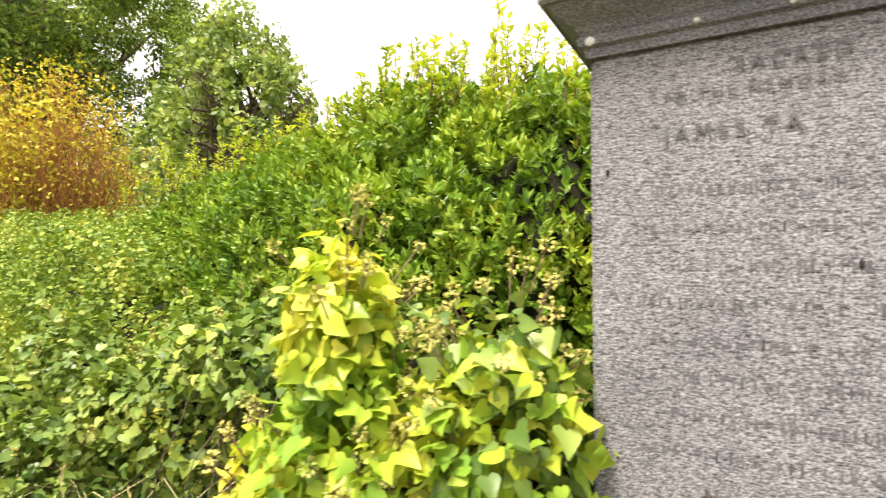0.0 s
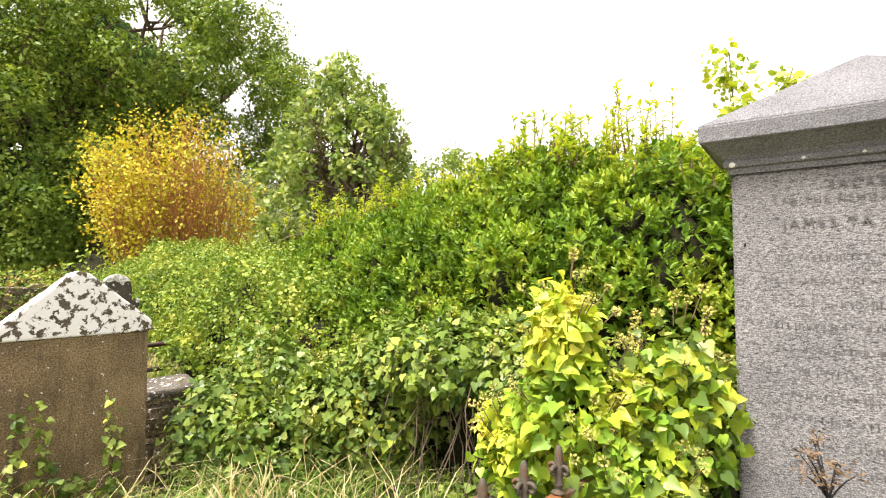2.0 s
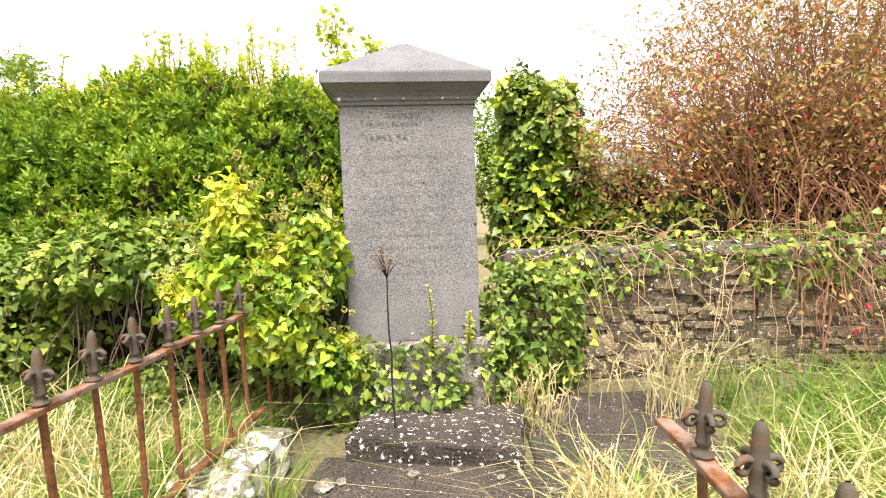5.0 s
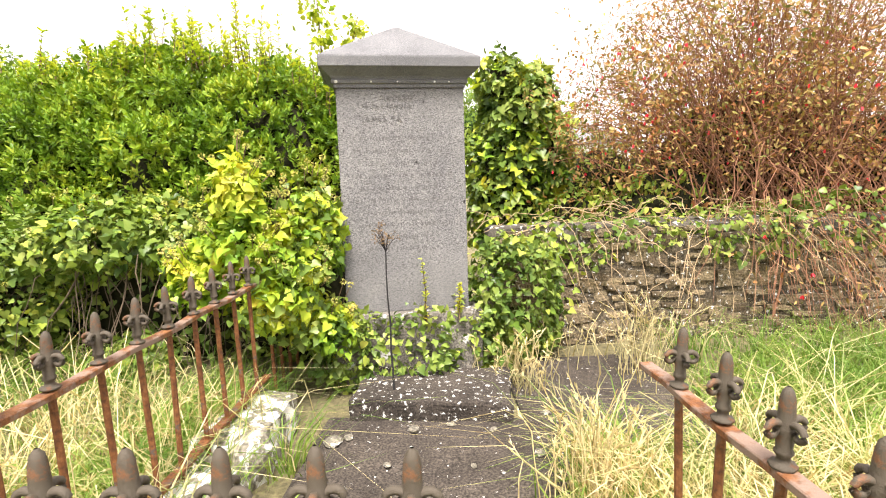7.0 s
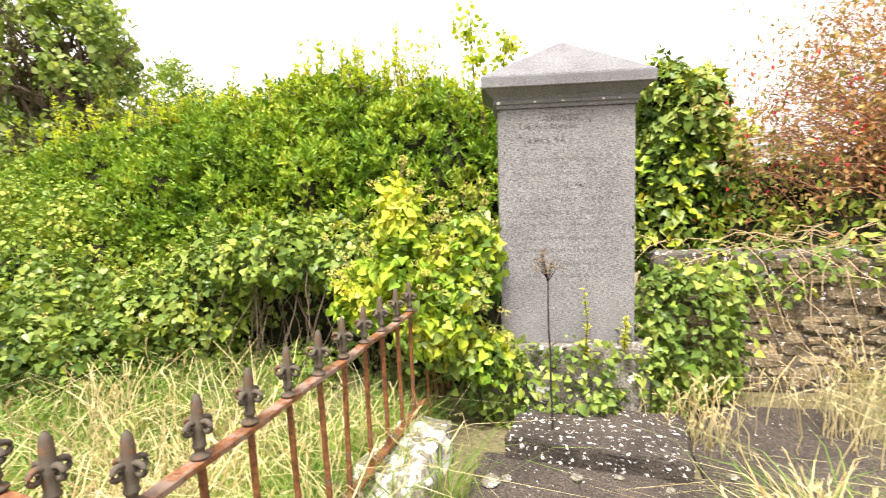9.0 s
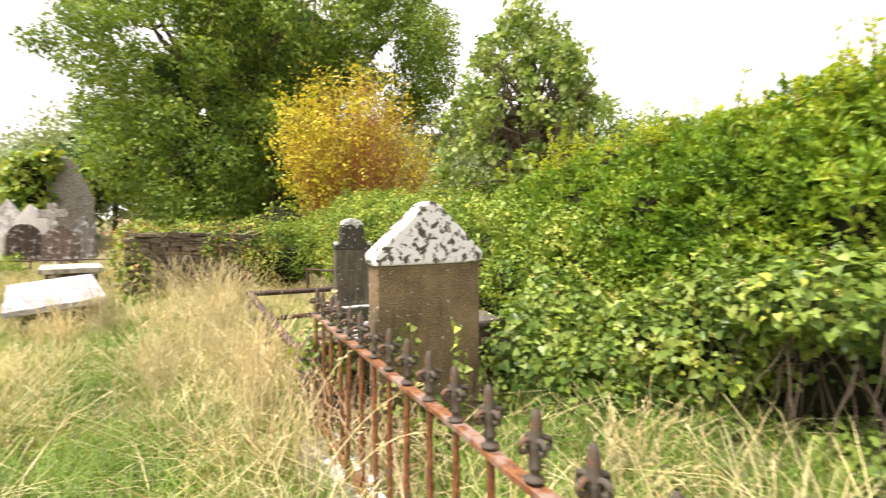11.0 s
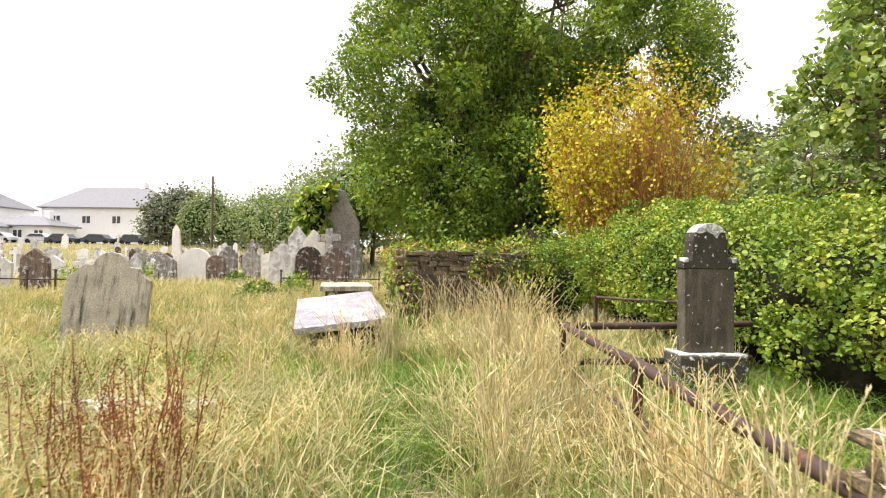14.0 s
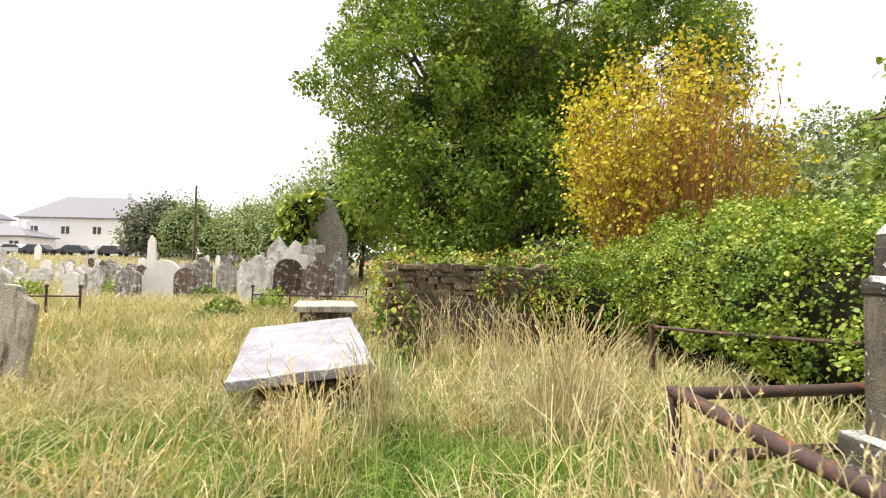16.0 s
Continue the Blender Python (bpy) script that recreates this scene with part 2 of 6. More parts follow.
M_FUCHSIA = leaf_material("fuchsia_leaves", ((0.13, 0.17, 0.055), (0.26, 0.24, 0.1), (0.36, 0.17, 0.1), (0.24, 0.25, 0.09), (0.4, 0.32, 0.2)), 0.5, clump=1.8, mixed=0.35)
M_FLOWER = leaf_material("red_flowers", ((0.55, 0.02, 0.06), (0.65, 0.05, 0.1)), 0.5)
M_UMBEL = leaf_material("ivy_umbels", ((0.26, 0.33, 0.1), (0.38, 0.42, 0.16), (0.46, 0.46, 0.2)), 0.7, 0.1)
# far leaves and conifer: distance haze mixed into paler, greyer base colours
M_FARLEAF = leaf_material("hazed_leaves", ((0.14, 0.19, 0.1), (0.22, 0.27, 0.14), (0.3, 0.35, 0.19)), 0.7, 0.2, warm=False)
M_CONIFER = leaf_material("hazed_conifer", ((0.13, 0.145, 0.12), (0.19, 0.205, 0.17)), 0.8, 0.1, warm=False)


def ground_material():
    m, nt, bsdf, out = start_material("meadow_ground")
    geo = nt.nodes.new("ShaderNodeNewGeometry")
    p = geo.outputs["Position"]
    col = ramp_node(nt, noise_node(nt, 0.8, 6, 0.65, p), ((0.3, (0.045, 0.042, 0.018)), (0.5, (0.09, 0.078, 0.036)), (0.7, (0.17, 0.14, 0.075))))
    col = mix_node(nt, 0.6, col, ramp_node(nt, noise_node(nt, 30, 5, 0.7, p), ((0.3, (0.07, 0.06, 0.03)), (0.7, (0.42, 0.36, 0.18)))))
    nt.links.new(col, bsdf.inputs["Base Color"])
    bsdf.inputs["Roughness"].default_value = 0.95
    bump_node(nt, bsdf, noise_node(nt, 25, 6, 0.7, p), 0.9, 0.05)
    return m


M_GROUND = ground_material()

# ---- mesh helpers ----


def raw_mesh(name, verts, faces, material, smooth=False):
    """A mesh from a vertex array and a list of face arrays (each with one corner count)."""
    me = bpy.data.meshes.new(name)
    verts = np.asarray(verts, dtype=np.float32)
    me.vertices.add(len(verts))
    me.vertices.foreach_set("co", verts.ravel())
    loops = np.concatenate([np.asarray(f).ravel() for f in faces]).astype(np.int32)
    sizes = np.concatenate([np.full(len(f), np.asarray(f).shape[1]) for f in faces])
    starts = np.concatenate(([0], np.cumsum(sizes)[:-1])).astype(np.int32)
    me.loops.add(len(loops))
    me.loops.foreach_set("vertex_index", loops)
    me.polygons.add(len(sizes))
    me.polygons.foreach_set("loop_start", starts)
    me.polygons.foreach_set("use_smooth", np.full(len(sizes), smooth))
    me.update(calc_edges=True)
    me.materials.append(material)
    return me


def thing(name, label, category, at=None, group="", kind=""):
    ob = tagged(new(name), label, category, group, kind)
    if at is not None:
        ob.matrix_basis = at
    return ob


def part(name, bm, material, parent, label="", smooth=False, m=None):
    me = bpy.data.meshes.new(name)
    bm.to_mesh(me)
    bm.free()
    me.materials.append(material)
    if smooth:
        me.polygons.foreach_set("use_smooth", np.full(len(me.polygons), True))
    ob = new(name, me)
    ob.parent = parent
    if m is not None:
        ob.matrix_basis = m
    if label:
        ob["label"] = label
    return ob


LOOSE = {"leaves", "back_leaves", "pale_leaves", "green_leaves", "shoot_leaves", "tall_shoot_leaves", "stem_tangle", "shade_core", "stalks", "seed_heads", "seed_head", "seeds", "flowers", "crown", "crown_shade_core", "woods", "woods_shade_core", "worn_lettering"}


def hang(name, me, parent, m=None, label=""):
    ob = new(name, me)
    if name in LOOSE:
        ob["kind"] = "stuff"
    ob.parent = parent
    if m is not None:
        ob.matrix_basis = m
    if label:
        ob["label"] = label
    return ob


def box_bm(x0, x1, y0, y1, z0, z1, bevel=0.006, rough=0.0, cuts=0, seed=0):
    bm = bmesh.new()
    bmesh.ops.create_cube(bm, size=1)
    for v in bm.verts:
        v.co = Vector((x0 + (v.co.x + 0.5) * (x1 - x0), y0 + (v.co.y + 0.5) * (y1 - y0), z0 + (v.co.z + 0.5) * (z1 - z0)))
    if bevel:
        bmesh.ops.bevel(bm, geom=list(bm.edges), offset=bevel, segments=2, affect="EDGES", profile=0.6)
    if cuts:
        bmesh.ops.subdivide_edges(bm, edges=list(bm.edges), cuts=cuts, use_grid_fill=True)
    if rough:
        for v in bm.verts:
            p = v.co * 6 + Vector((seed, seed * 1.7, 0))
            v.co += Vector((noise.noise(p), noise.noise(p + Vector((7, 0, 0))), noise.noise(p + Vector((0, 9, 0))))) * rough
    return bm


def loft_bm(sections):
    """A closed block through horizontal sections (half width, y front, y back, z)."""
    bm = bmesh.new()
    rings = [[bm.verts.new(c) for c in ((-w, y0, z), (w, y0, z), (w, y1, z), (-w, y1, z))] for w, y0, y1, z in sections]
    for a, b in zip(rings, rings[1:]):
        for i in range(4):
            j = (i + 1) % 4
            bm.faces.new((a[i], a[j], b[j], b[i]))
    bm.faces.new(rings[0][::-1])
    bm.faces.new(rings[-1])
    return bm


def slab_bm(outline, depth, bevel=0.008, taper=0.0):
    """An upright slab: an outline in x and z, run back along y."""
    bm = bmesh.new()
    front = [bm.verts.new((x, 0, z)) for x, z in outline]
    back = [bm.verts.new((x, depth, z)) for x, z in outline]
    n = len(outline)
    bm.faces.new(front)
    bm.faces.new(back[::-1])
    for i in range(n):
        j = (i + 1) % n
        bm.faces.new((front[j], front[i], back[i], back[j]))
    bmesh.ops.recalc_face_normals(bm, faces=list(bm.faces))
    if bevel:
        sharp = [e for e in bm.edges if e.is_manifold and e.calc_face_angle(0) > 0.5]
        bmesh.ops.bevel(bm, geom=sharp, offset=bevel, segments=2, affect="EDGES", profile=0.6)
    return bm


class Tubes:
    """Collects tapered tubes into one vertex and face list."""

    def __init__(self, sides=5):
        self.v, self.f, self.sides, self.count, self.starts = [], [], sides, 0, []

    def add(self, pts, radii):
        pts = np.asarray(pts, float)
        n, k = len(pts), self.sides
        t = np.gradient(pts, axis=0)
        t /= np.linalg.norm(t, axis=1)[:, None] + 1e-9
        ref = np.array([0.31, 0.95, 0.05]) if abs(t[0, 2]) > 0.8 else np.array([0.05, 0.05, 1.0])
        u = np.cross(t, ref)
        u /= np.linalg.norm(u, axis=1)[:, None] + 1e-9
        w = np.cross(t, u)
        a = np.linspace(0, 2 * np.pi, k, endpoint=False)
        r = np.asarray(radii, float).reshape(-1, 1, 1) if np.ndim(radii) else np.full((n, 1, 1), radii)
        ring = pts[:, None] + r * (np.cos(a)[None, :, None] * u[:, None] + np.sin(a)[None, :, None] * w[:, None])
        base = self.count
        idx = base + np.arange(n * k).reshape(n, k)
        nxt = np.roll(idx, -1, axis=1)
        self.v.append(ring.reshape(-1, 3))
        self.f.append(np.stack([idx[:-1], nxt[:-1], nxt[1:], idx[1:]], -1).reshape(-1, 4))
        self.count += n * k

    def mark(self):
        """The next tubes belong to one piece."""
        self.starts.append(len(self.v))

    def pieces(self, name, material, parent, label="", limit=300, rest=""):
        """Each marked piece as an object of its own; those past the limit in one mesh."""
        ends = self.starts[1:] + [len(self.v)]
        cut = len(self.starts) if len(self.starts) <= limit else limit
        for a, b in zip(self.starts[:cut], ends[:cut]):
            base = self.f[a].min()
            hang(name, raw_mesh(name, np.concatenate(self.v[a:b]), [np.concatenate(self.f[a:b]) - base], material, True), parent, None, label)
        if cut < len(self.starts):
            a = self.starts[cut]
            hang(rest, raw_mesh(rest, np.concatenate(self.v[a:]), [np.concatenate(self.f[a:]) - self.f[a].min()], material, True), parent, None, label)

    def mesh(self, name, material):
        return raw_mesh(name, np.concatenate(self.v), [np.concatenate(self.f)], material, True)


def bent(a, b, sag, n=7, wobble=0.0):
    """Points from a to b that bow by sag (metres) and wander a little."""
    a, b = np.asarray(a, float), np.asarray(b, float)
    s = np.linspace(0, 1, n)[:, None]
    p = a + (b - a) * s + np.array([0, 0, 1.0]) * (4 * s * (1 - s)) * sag
    if wobble:
        w = rng.normal(0, wobble, (n, 3))
        w[0] = w[-1] = 0
        p = p + w
    return p


# leaf shapes, pointing along +y with the face towards +z, one unit long
OVAL = (np.array([(0, 0, 0), (0.2, 0.25, 0.05), (0.2, 0.62, 0.05), (0, 1, -0.06), (-0.2, 0.62, 0.05), (-0.2, 0.25, 0.05)], float), np.array([(0, 1, 2, 3), (0, 3, 4, 5)]))
ROUND = (np.array([(0, 0, 0), (0.36, 0.22, 0.06), (0.33, 0.66, 0.04), (0, 1, -0.08), (-0.33, 0.66, 0.04), (-0.36, 0.22, 0.06)], float), np.array([(0, 1, 2, 3), (0, 3, 4, 5)]))
HALF = ((0.2, -0.05, 0.04), (0.42, 0.06, 0.07), (0.46, 0.26, 0.03), (0.34, 0.47, 0.06), (0.19, 0.74, 0.0))
IVYLEAF = (np.array([(0, 0.08, 0), (0, 0.45, -0.02), (0, 1, -0.16)] + list(HALF) + [(-x, y, z) for x, y, z in HALF], float),
           np.array([(0, 3, 4, 5), (0, 5, 6, 1), (1, 6, 7, 2), (0, 10, 9, 8), (0, 1, 11, 10), (1, 2, 12, 11)]))
SEED = (np.array([(0, 0, 0), (0.09, 0.4, 0), (0, 1, 0), (-0.09, 0.4, 0)], float), np.array([(0, 1, 2, 3)]))
DIAMOND = (np.array([(0, 0, 0), (0.3, 0.45, 0.05), (0, 1, -0.05), (-0.3, 0.45, 0.05)], float), np.array([(0, 1, 2, 3)]))


def unit(a):
    return a / (np.linalg.norm(a, axis=-1, keepdims=True) + 1e-9)


def leaf_arrays(shape, pos, axis, normal, size):
    tv, tf = shape
    y = unit(axis)
    x = unit(np.cross(y, normal))
    z = np.cross(x, y)
    s = np.asarray(size)[:, None, None]
    v = pos[:, None] + s * (tv[None, :, 0:1] * x[:, None] + tv[None, :, 1:2] * y[:, None] + tv[None, :, 2:3] * z[:, None])
    f = tf[None] + (np.arange(len(pos)) * len(tv))[:, None, None]
    return v.reshape(-1, 3), f.reshape(-1, tf.shape[1])


def leaf_mesh(name, shape, pos, axis, normal, size, material):
    v, f = leaf_arrays(shape, pos, axis, normal, size)
    return raw_mesh(name, v, [f], material, True)


def wave(p, k, seed):
    """Cheap smooth noise over points, about -1 to 1."""
    r = np.random.default_rng(seed)
    out = np.zeros(len(p))
    for i in range(5):
        d = r.normal(0, 1, 3) * k * (1.0 + 0.5 * i)
        out += np.sin(p @ d + r.uniform(0, 6.28)) / (1 + 0.4 * i)
    return out / 2.2


def lump_points(lumps, count, depth, seed, rough=0.18, freq=2.2, floor=None):
    """Points in the outer shell of a union of ellipsoids, and the outward directions there."""
    r = np.random.default_rng(seed)
    L = np.array(lumps, float)
    area = (L[:, 3] * L[:, 4] + L[:, 4] * L[:, 5] + L[:, 3] * L[:, 5])
    which = r.choice(len(L), count, p=area / area.sum())
    d = unit(r.normal(0, 1, (count, 3)))
    surf = 1 + rough * wave(d * L[which, 3:6] * 1.0 + L[which, :3], freq, seed + 1) + 0.5 * rough * wave(d * L[which, 3:6] + L[which, :3], freq * 3.1, seed + 2)
    rad = surf * (1 - depth * r.random(count) ** 1.6)
    p = L[which, :3] + d * L[which, 3:6] * rad[:, None]
    keep = np.ones(count, bool)
    for i in range(len(L)):
        q = np.linalg.norm((p - L[i, :3]) / L[i, 3:6], axis=1)
        keep &= (q > 0.7) | (which == i)
    if floor is not None:
        keep &= p[:, 2] > floor
    out = unit(d / L[which, 3:6])
    return p[keep], out[keep]


def foliage(lumps, count, shape, size, seed, depth=0.3, rough=0.18, up=0.35, jitter=0.55, droop=0.3, freq=2.2, floor=0.0, spread=0.35, name="leaves", material=None, face=2.0):
    p, o = lump_points(lumps, count, depth, seed, rough, freq, floor)
    p, o = p[o[:, 1] < face], o[o[:, 1] < face]
    r = np.random.default_rng(seed + 9)
    n = len(p)
    nrm = unit(o + np.array([0, 0, up]) + r.normal(0, jitter, (n, 3)))
    ax = unit(0.5 * o + r.normal(0, 0.7, (n, 3)) - np.array([0, 0, droop]))
    s = size * (1 + spread * r.normal(0, 1, n)).clip(0.4, 1.9)
    return leaf_mesh(name, shape, p, ax, nrm, s, material)


def sub_lumps(lumps, n, r0, r1, seed, floor=0.3):
    """Small clumps set over the surface of big ones."""
    p, o = lump_points(lumps, n * 2, 0.25, seed, 0.12, 0.8, floor)
    r = np.random.default_rng(seed + 5)
    p = p[r.permutation(len(p))[:n]]
    s = r.uniform(r0, r1, len(p))
    return [(*q, k, k, k * 0.72) for q, k in zip(p, s)]


def sprigs(lumps, count, per, leaf, seed, material, depth=0.2, rough=0.08, freq=3.0, floor=0.1, rise=0.9, shape=None, name="leaves", back=1e9):
    """Shoots that end in a rosette of upright leaves, set over a clipped hedge."""
    p, o = lump_points(lumps, count, depth, seed, rough, freq, floor)
    p, o = p[p[:, 1] < back], o[p[:, 1] < back]
    r = np.random.default_rng(seed + 3)
    d = unit(o + np.array([0, 0, rise]) + r.normal(0, 0.3, p.shape))
    n = len(p)
    P, D = np.repeat(p, per, 0), np.repeat(d, per, 0)
    along = np.tile(np.linspace(0, 1, per), n)
    spin = unit(np.cross(D, r.normal(0, 1, P.shape)))
    size = np.repeat(leaf * r.uniform(0.7, 1.25, n), per) * r.uniform(0.75, 1.15, n * per)
    P = P + D * (along * leaf * 1.3)[:, None]
    A = spin * (1.0 - 0.45 * along)[:, None] + D * (0.45 + 0.7 * along)[:, None]
    N = D - 0.6 * spin
    return leaf_mesh(name, shape or OVAL, P, A, N, size, material)


def core_mesh(lumps, shrink, seed, name="shade_core", material=None, floor=0.0, detail=3):
    """A dark core inside a plant, coloured as the shade among its leaves."""
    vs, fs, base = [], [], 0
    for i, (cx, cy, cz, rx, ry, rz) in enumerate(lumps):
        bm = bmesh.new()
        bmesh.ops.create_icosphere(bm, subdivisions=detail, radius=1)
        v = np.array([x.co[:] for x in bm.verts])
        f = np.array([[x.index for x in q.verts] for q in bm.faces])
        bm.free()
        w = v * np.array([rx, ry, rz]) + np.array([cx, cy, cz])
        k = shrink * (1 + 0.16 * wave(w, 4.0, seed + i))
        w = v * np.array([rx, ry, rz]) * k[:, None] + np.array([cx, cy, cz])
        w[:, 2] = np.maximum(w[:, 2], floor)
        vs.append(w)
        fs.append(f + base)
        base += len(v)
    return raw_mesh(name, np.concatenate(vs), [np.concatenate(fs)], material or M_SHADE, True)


def ground_z(x, y):
    x, y = np.asarray(x, float), np.asarray(y, float)
    s = np.clip((-x - 2.5) / 6.0, 0, 1)
    u = np.clip((-x - 24) / 75, 0, 1)
    return 3.0 * u * u * (3 - 2 * u) - 0.13 * s * s * (3 - 2 * s) + 0.025 * np.sin(x * 1.9 + 1) * np.sin(y * 1.6) + 0.015 * np.sin(x * 4.1 + y * 3.3)


# ---- ground ----


def build_ground():
    s = np.linspace(-1, 1, 191)
    c = np.sinh(s * 7.2) / np.sinh(7.2) * 1600
    X, Y = np.meshgrid(c - 3.0, c - 1.0, indexing="ij")
    Z = ground_z(X, Y)
    n = len(c)
    idx = np.arange(n * n).reshape(n, n)
    f = np.stack([idx[:-1, :-1], idx[1:, :-1], idx[1:, 1:], idx[:-1, 1:]], -1).reshape(-1, 4)
    me = raw_mesh("ground", np.stack([X, Y, Z], -1).reshape(-1, 3), [f], M_GROUND, True)
    tagged(new("ground", me), "overgrown graveyard ground of dry grass and soil", "ground", kind="structure")


build_ground()

# ---- the tall granite monument ----


def build_monument():
    ob = thing("grave_monument", "tall grey granite grave monument with hipped cap, ivy round its foot", "grave monument", pose(-0.067, 1.172, 0, 0, 0, 10))
    w, d = 0.4, 0.4
    bm = loft_bm([(w, 0, d, 0.5), (w - 0.004, 0.004, d - 0.004, 1.915)])
    bmesh.ops.bevel(bm, geom=list(bm.edges), offset=0.007, segments=2, affect="EDGES")
    part("shaft", bm, M_GRANITE, ob, "speckled grey granite shaft with worn lettering")
    bm = loft_bm([(w + 0.004, -0.006, d + 0.006, 1.915), (w + 0.006, -0.008, d + 0.008, 1.935), (w + 0.016, -0.018, d + 0.018, 1.94), (w + 0.02, -0.022, d + 0.022, 1.958), (w + 0.012, -0.014, d + 0.014, 1.963),
                  (w + 0.024, -0.026, d + 0.026, 1.98), (w + 0.05, -0.052, d + 0.052, 2.0), (w + 0.074, -0.076, d + 0.076, 2.022)])
    part("cornice", bm, M_CAP, ob, "dark weathered cove moulding")
    bm = loft_bm([(w + 0.088, -0.09, d + 0.09, 2.022), (w + 0.09, -0.092, d + 0.092, 2.085), (w + 0.084, -0.086, d + 0.086, 2.092), (0.012, d / 2 - 0.012, d / 2 + 0.012, 2.325)])
    bmesh.ops.bevel(bm, geom=[e for e in bm.edges if e.calc_length() < 1.2], offset=0.006, segments=1, affect="EDGES")
    part("cap", bm, M_CAP, ob, "hipped granite cap stone")
    part("plinth", box_bm(-0.48, 0.48, -0.07, d + 0.08, 0.02, 0.5, 0.02, 0.012, 3, 3), M_PLINTH, ob, "rough concrete plinth")
    for body, x, z, size in (("SACRED", -0.115, 1.842, 0.04), ("TO THE MEMORY", -0.25, 1.795, 0.03), ("JAMES TA", -0.245, 1.715, 0.043)):
        cu = bpy.data.curves.new("inscription", "FONT")
        cu.body, cu.size, cu.align_x, cu.extrude = body, size, "LEFT", 0.0006
        cu.space_character = 1.4
        cu.materials.append(M_LETTERSHADE)
        line = new("inscription", cu)
        line.parent = ob
        line.matrix_basis = pose(x, -0.001, z, 90, 0, 0)
        line["label"] = "worn lettering, the shade of its cuts coloured in"
    # worn lettering too weathered to read: flat strokes, darker for the shade of cuts
    r = random.Random(4)
    vs, fs = [], []
    for row in range(3, 13):
        z = 1.83 - row * 0.077
        h = 0.03 if row in (0, 2) else 0.021
        half = (0.2, 0.1, 0.3, 0.26, 0.31, 0.22, 0.3, 0.28, 0.32, 0.26, 0.3, 0.18, 0.24)[row]
        x = -half
        while x < half:
            for k in range(r.choice((1, 2, 2, 3))):
                vert = r.random() < 0.6
                sw, sh = (0.0035, h) if vert else (h * 0.55, 0.0035)
                px, pz = x + r.uniform(0, h * 0.5), z + r.uniform(0, 0 if vert else h * 0.8)
                b = len(vs)
                y = -0.0015 + 0.004 * (pz - 0.5) / 1.4
                vs += [(px, y, pz), (px + sw, y, pz), (px + sw, y, pz + sh), (px, y, pz + sh)]
                fs.append((b, b + 1, b + 2, b + 3))
            x += h * r.uniform(0.8, 1.05)
            if r.random() < 0.14:
                x += h
    hang("worn_lettering", raw_mesh("worn_lettering", vs, [np.array(fs)], M_LETTERSHADE), ob, None, "unreadable weathered inscription").visible_shadow = True
    # chips and small dark holes in the face
    for px, pz, s in ((-0.36, 1.66, 0.008), (-0.405, 1.56, 0.012), (0.08, 1.46, 0.01), (0.385, 1.2, 0.014), (0.14, 1.83, 0.008)):
        bm = bmesh.new()
        bmesh.ops.create_icosphere(bm, subdivisions=1, radius=1)
        for v in bm.verts:
            v.co = Vector((px + v.co.x * s * 0.5, 0.002 + v.co.y * 0.006, pz + v.co.z * s))
        part("chip", bm, M_HOLE, ob, "dark chip in the stone")
    for px, s in ((-0.39, 0.012), (-0.18, 0.007), (-0.02, 0.006), (0.21, 0.008), (0.3, 0.005)):
        bm = bmesh.new()
        bmesh.ops.create_icosphere(bm, subdivisions=1, radius=1)
        for v in bm.verts:
            v.co = Vector((px + v.co.x * s, -0.022 + v.co.y * 0.006, 1.947 + v.co.z * s * 0.9))
        part("lichen_spot", bm, M_SPOT, ob, "white lichen spot")


# granite letters toned darker to stand for shade in the cut strokes
M_LETTERSHADE = plain_material("lettering", (0.115, 0.11, 0.11), 0.9, 0.3, 30)
M_HOLE = plain_material("dark_hole", (0.03, 0.028, 0.028), 0.95, 0.2)
M_SPOT = plain_material("white_lichen", (0.75, 0.74, 0.7), 0.95, 0.1)
M_DARKHEAD = stone_material("dark_head", (0.03, 0.027, 0.022), (0.08, 0.07, 0.05), 90, 0.6, 0.16, 20, lichen_colour=(0.8, 0.8, 0.78))
M_CRUST = stone_material("lichen_crust", (0.2, 0.195, 0.175), (0.55, 0.55, 0.52), 70, 0.6, 0.5, 22)
M_COPING = stone_material("coping_lichen", (0.05, 0.043, 0.033), (0.12, 0.105, 0.085), 60, 0.6, 0.24, 16)
build_monument()

step = thing("grave_step", "dark stone step with white lichen before the monument", "step", pose(0.08, 0.56, 0, 0, 0, -4))
part("block", box_bm(-0.45, 0.45, 0, 0.52, -0.05, 0.155, 0.02, 0.018, 5, 8), M_STEP, step)
bed = thing("grave_slab", "dark gravelly grave slab with lichen spots", "grave slab", pose(0.08, 0.02, 0, 0, 0, -3))
part("slab", box_bm(-0.6, 0.62, -1.2, 0.6, -0.1, 0.035, 0.02, 0.02, 8, 5), M_PATH, bed)
side = thing("grave_slab", "dark gravelly slab beside the step, grass at its edge", "grave slab", pose(1.0, 0.85, 0, 0, 0, 4))
part("slab", box_bm(-0.42, 0.6, -0.75, 0.72, -0.1, 0.03, 0.02, 0.018, 6, 15), M_PATH, side)


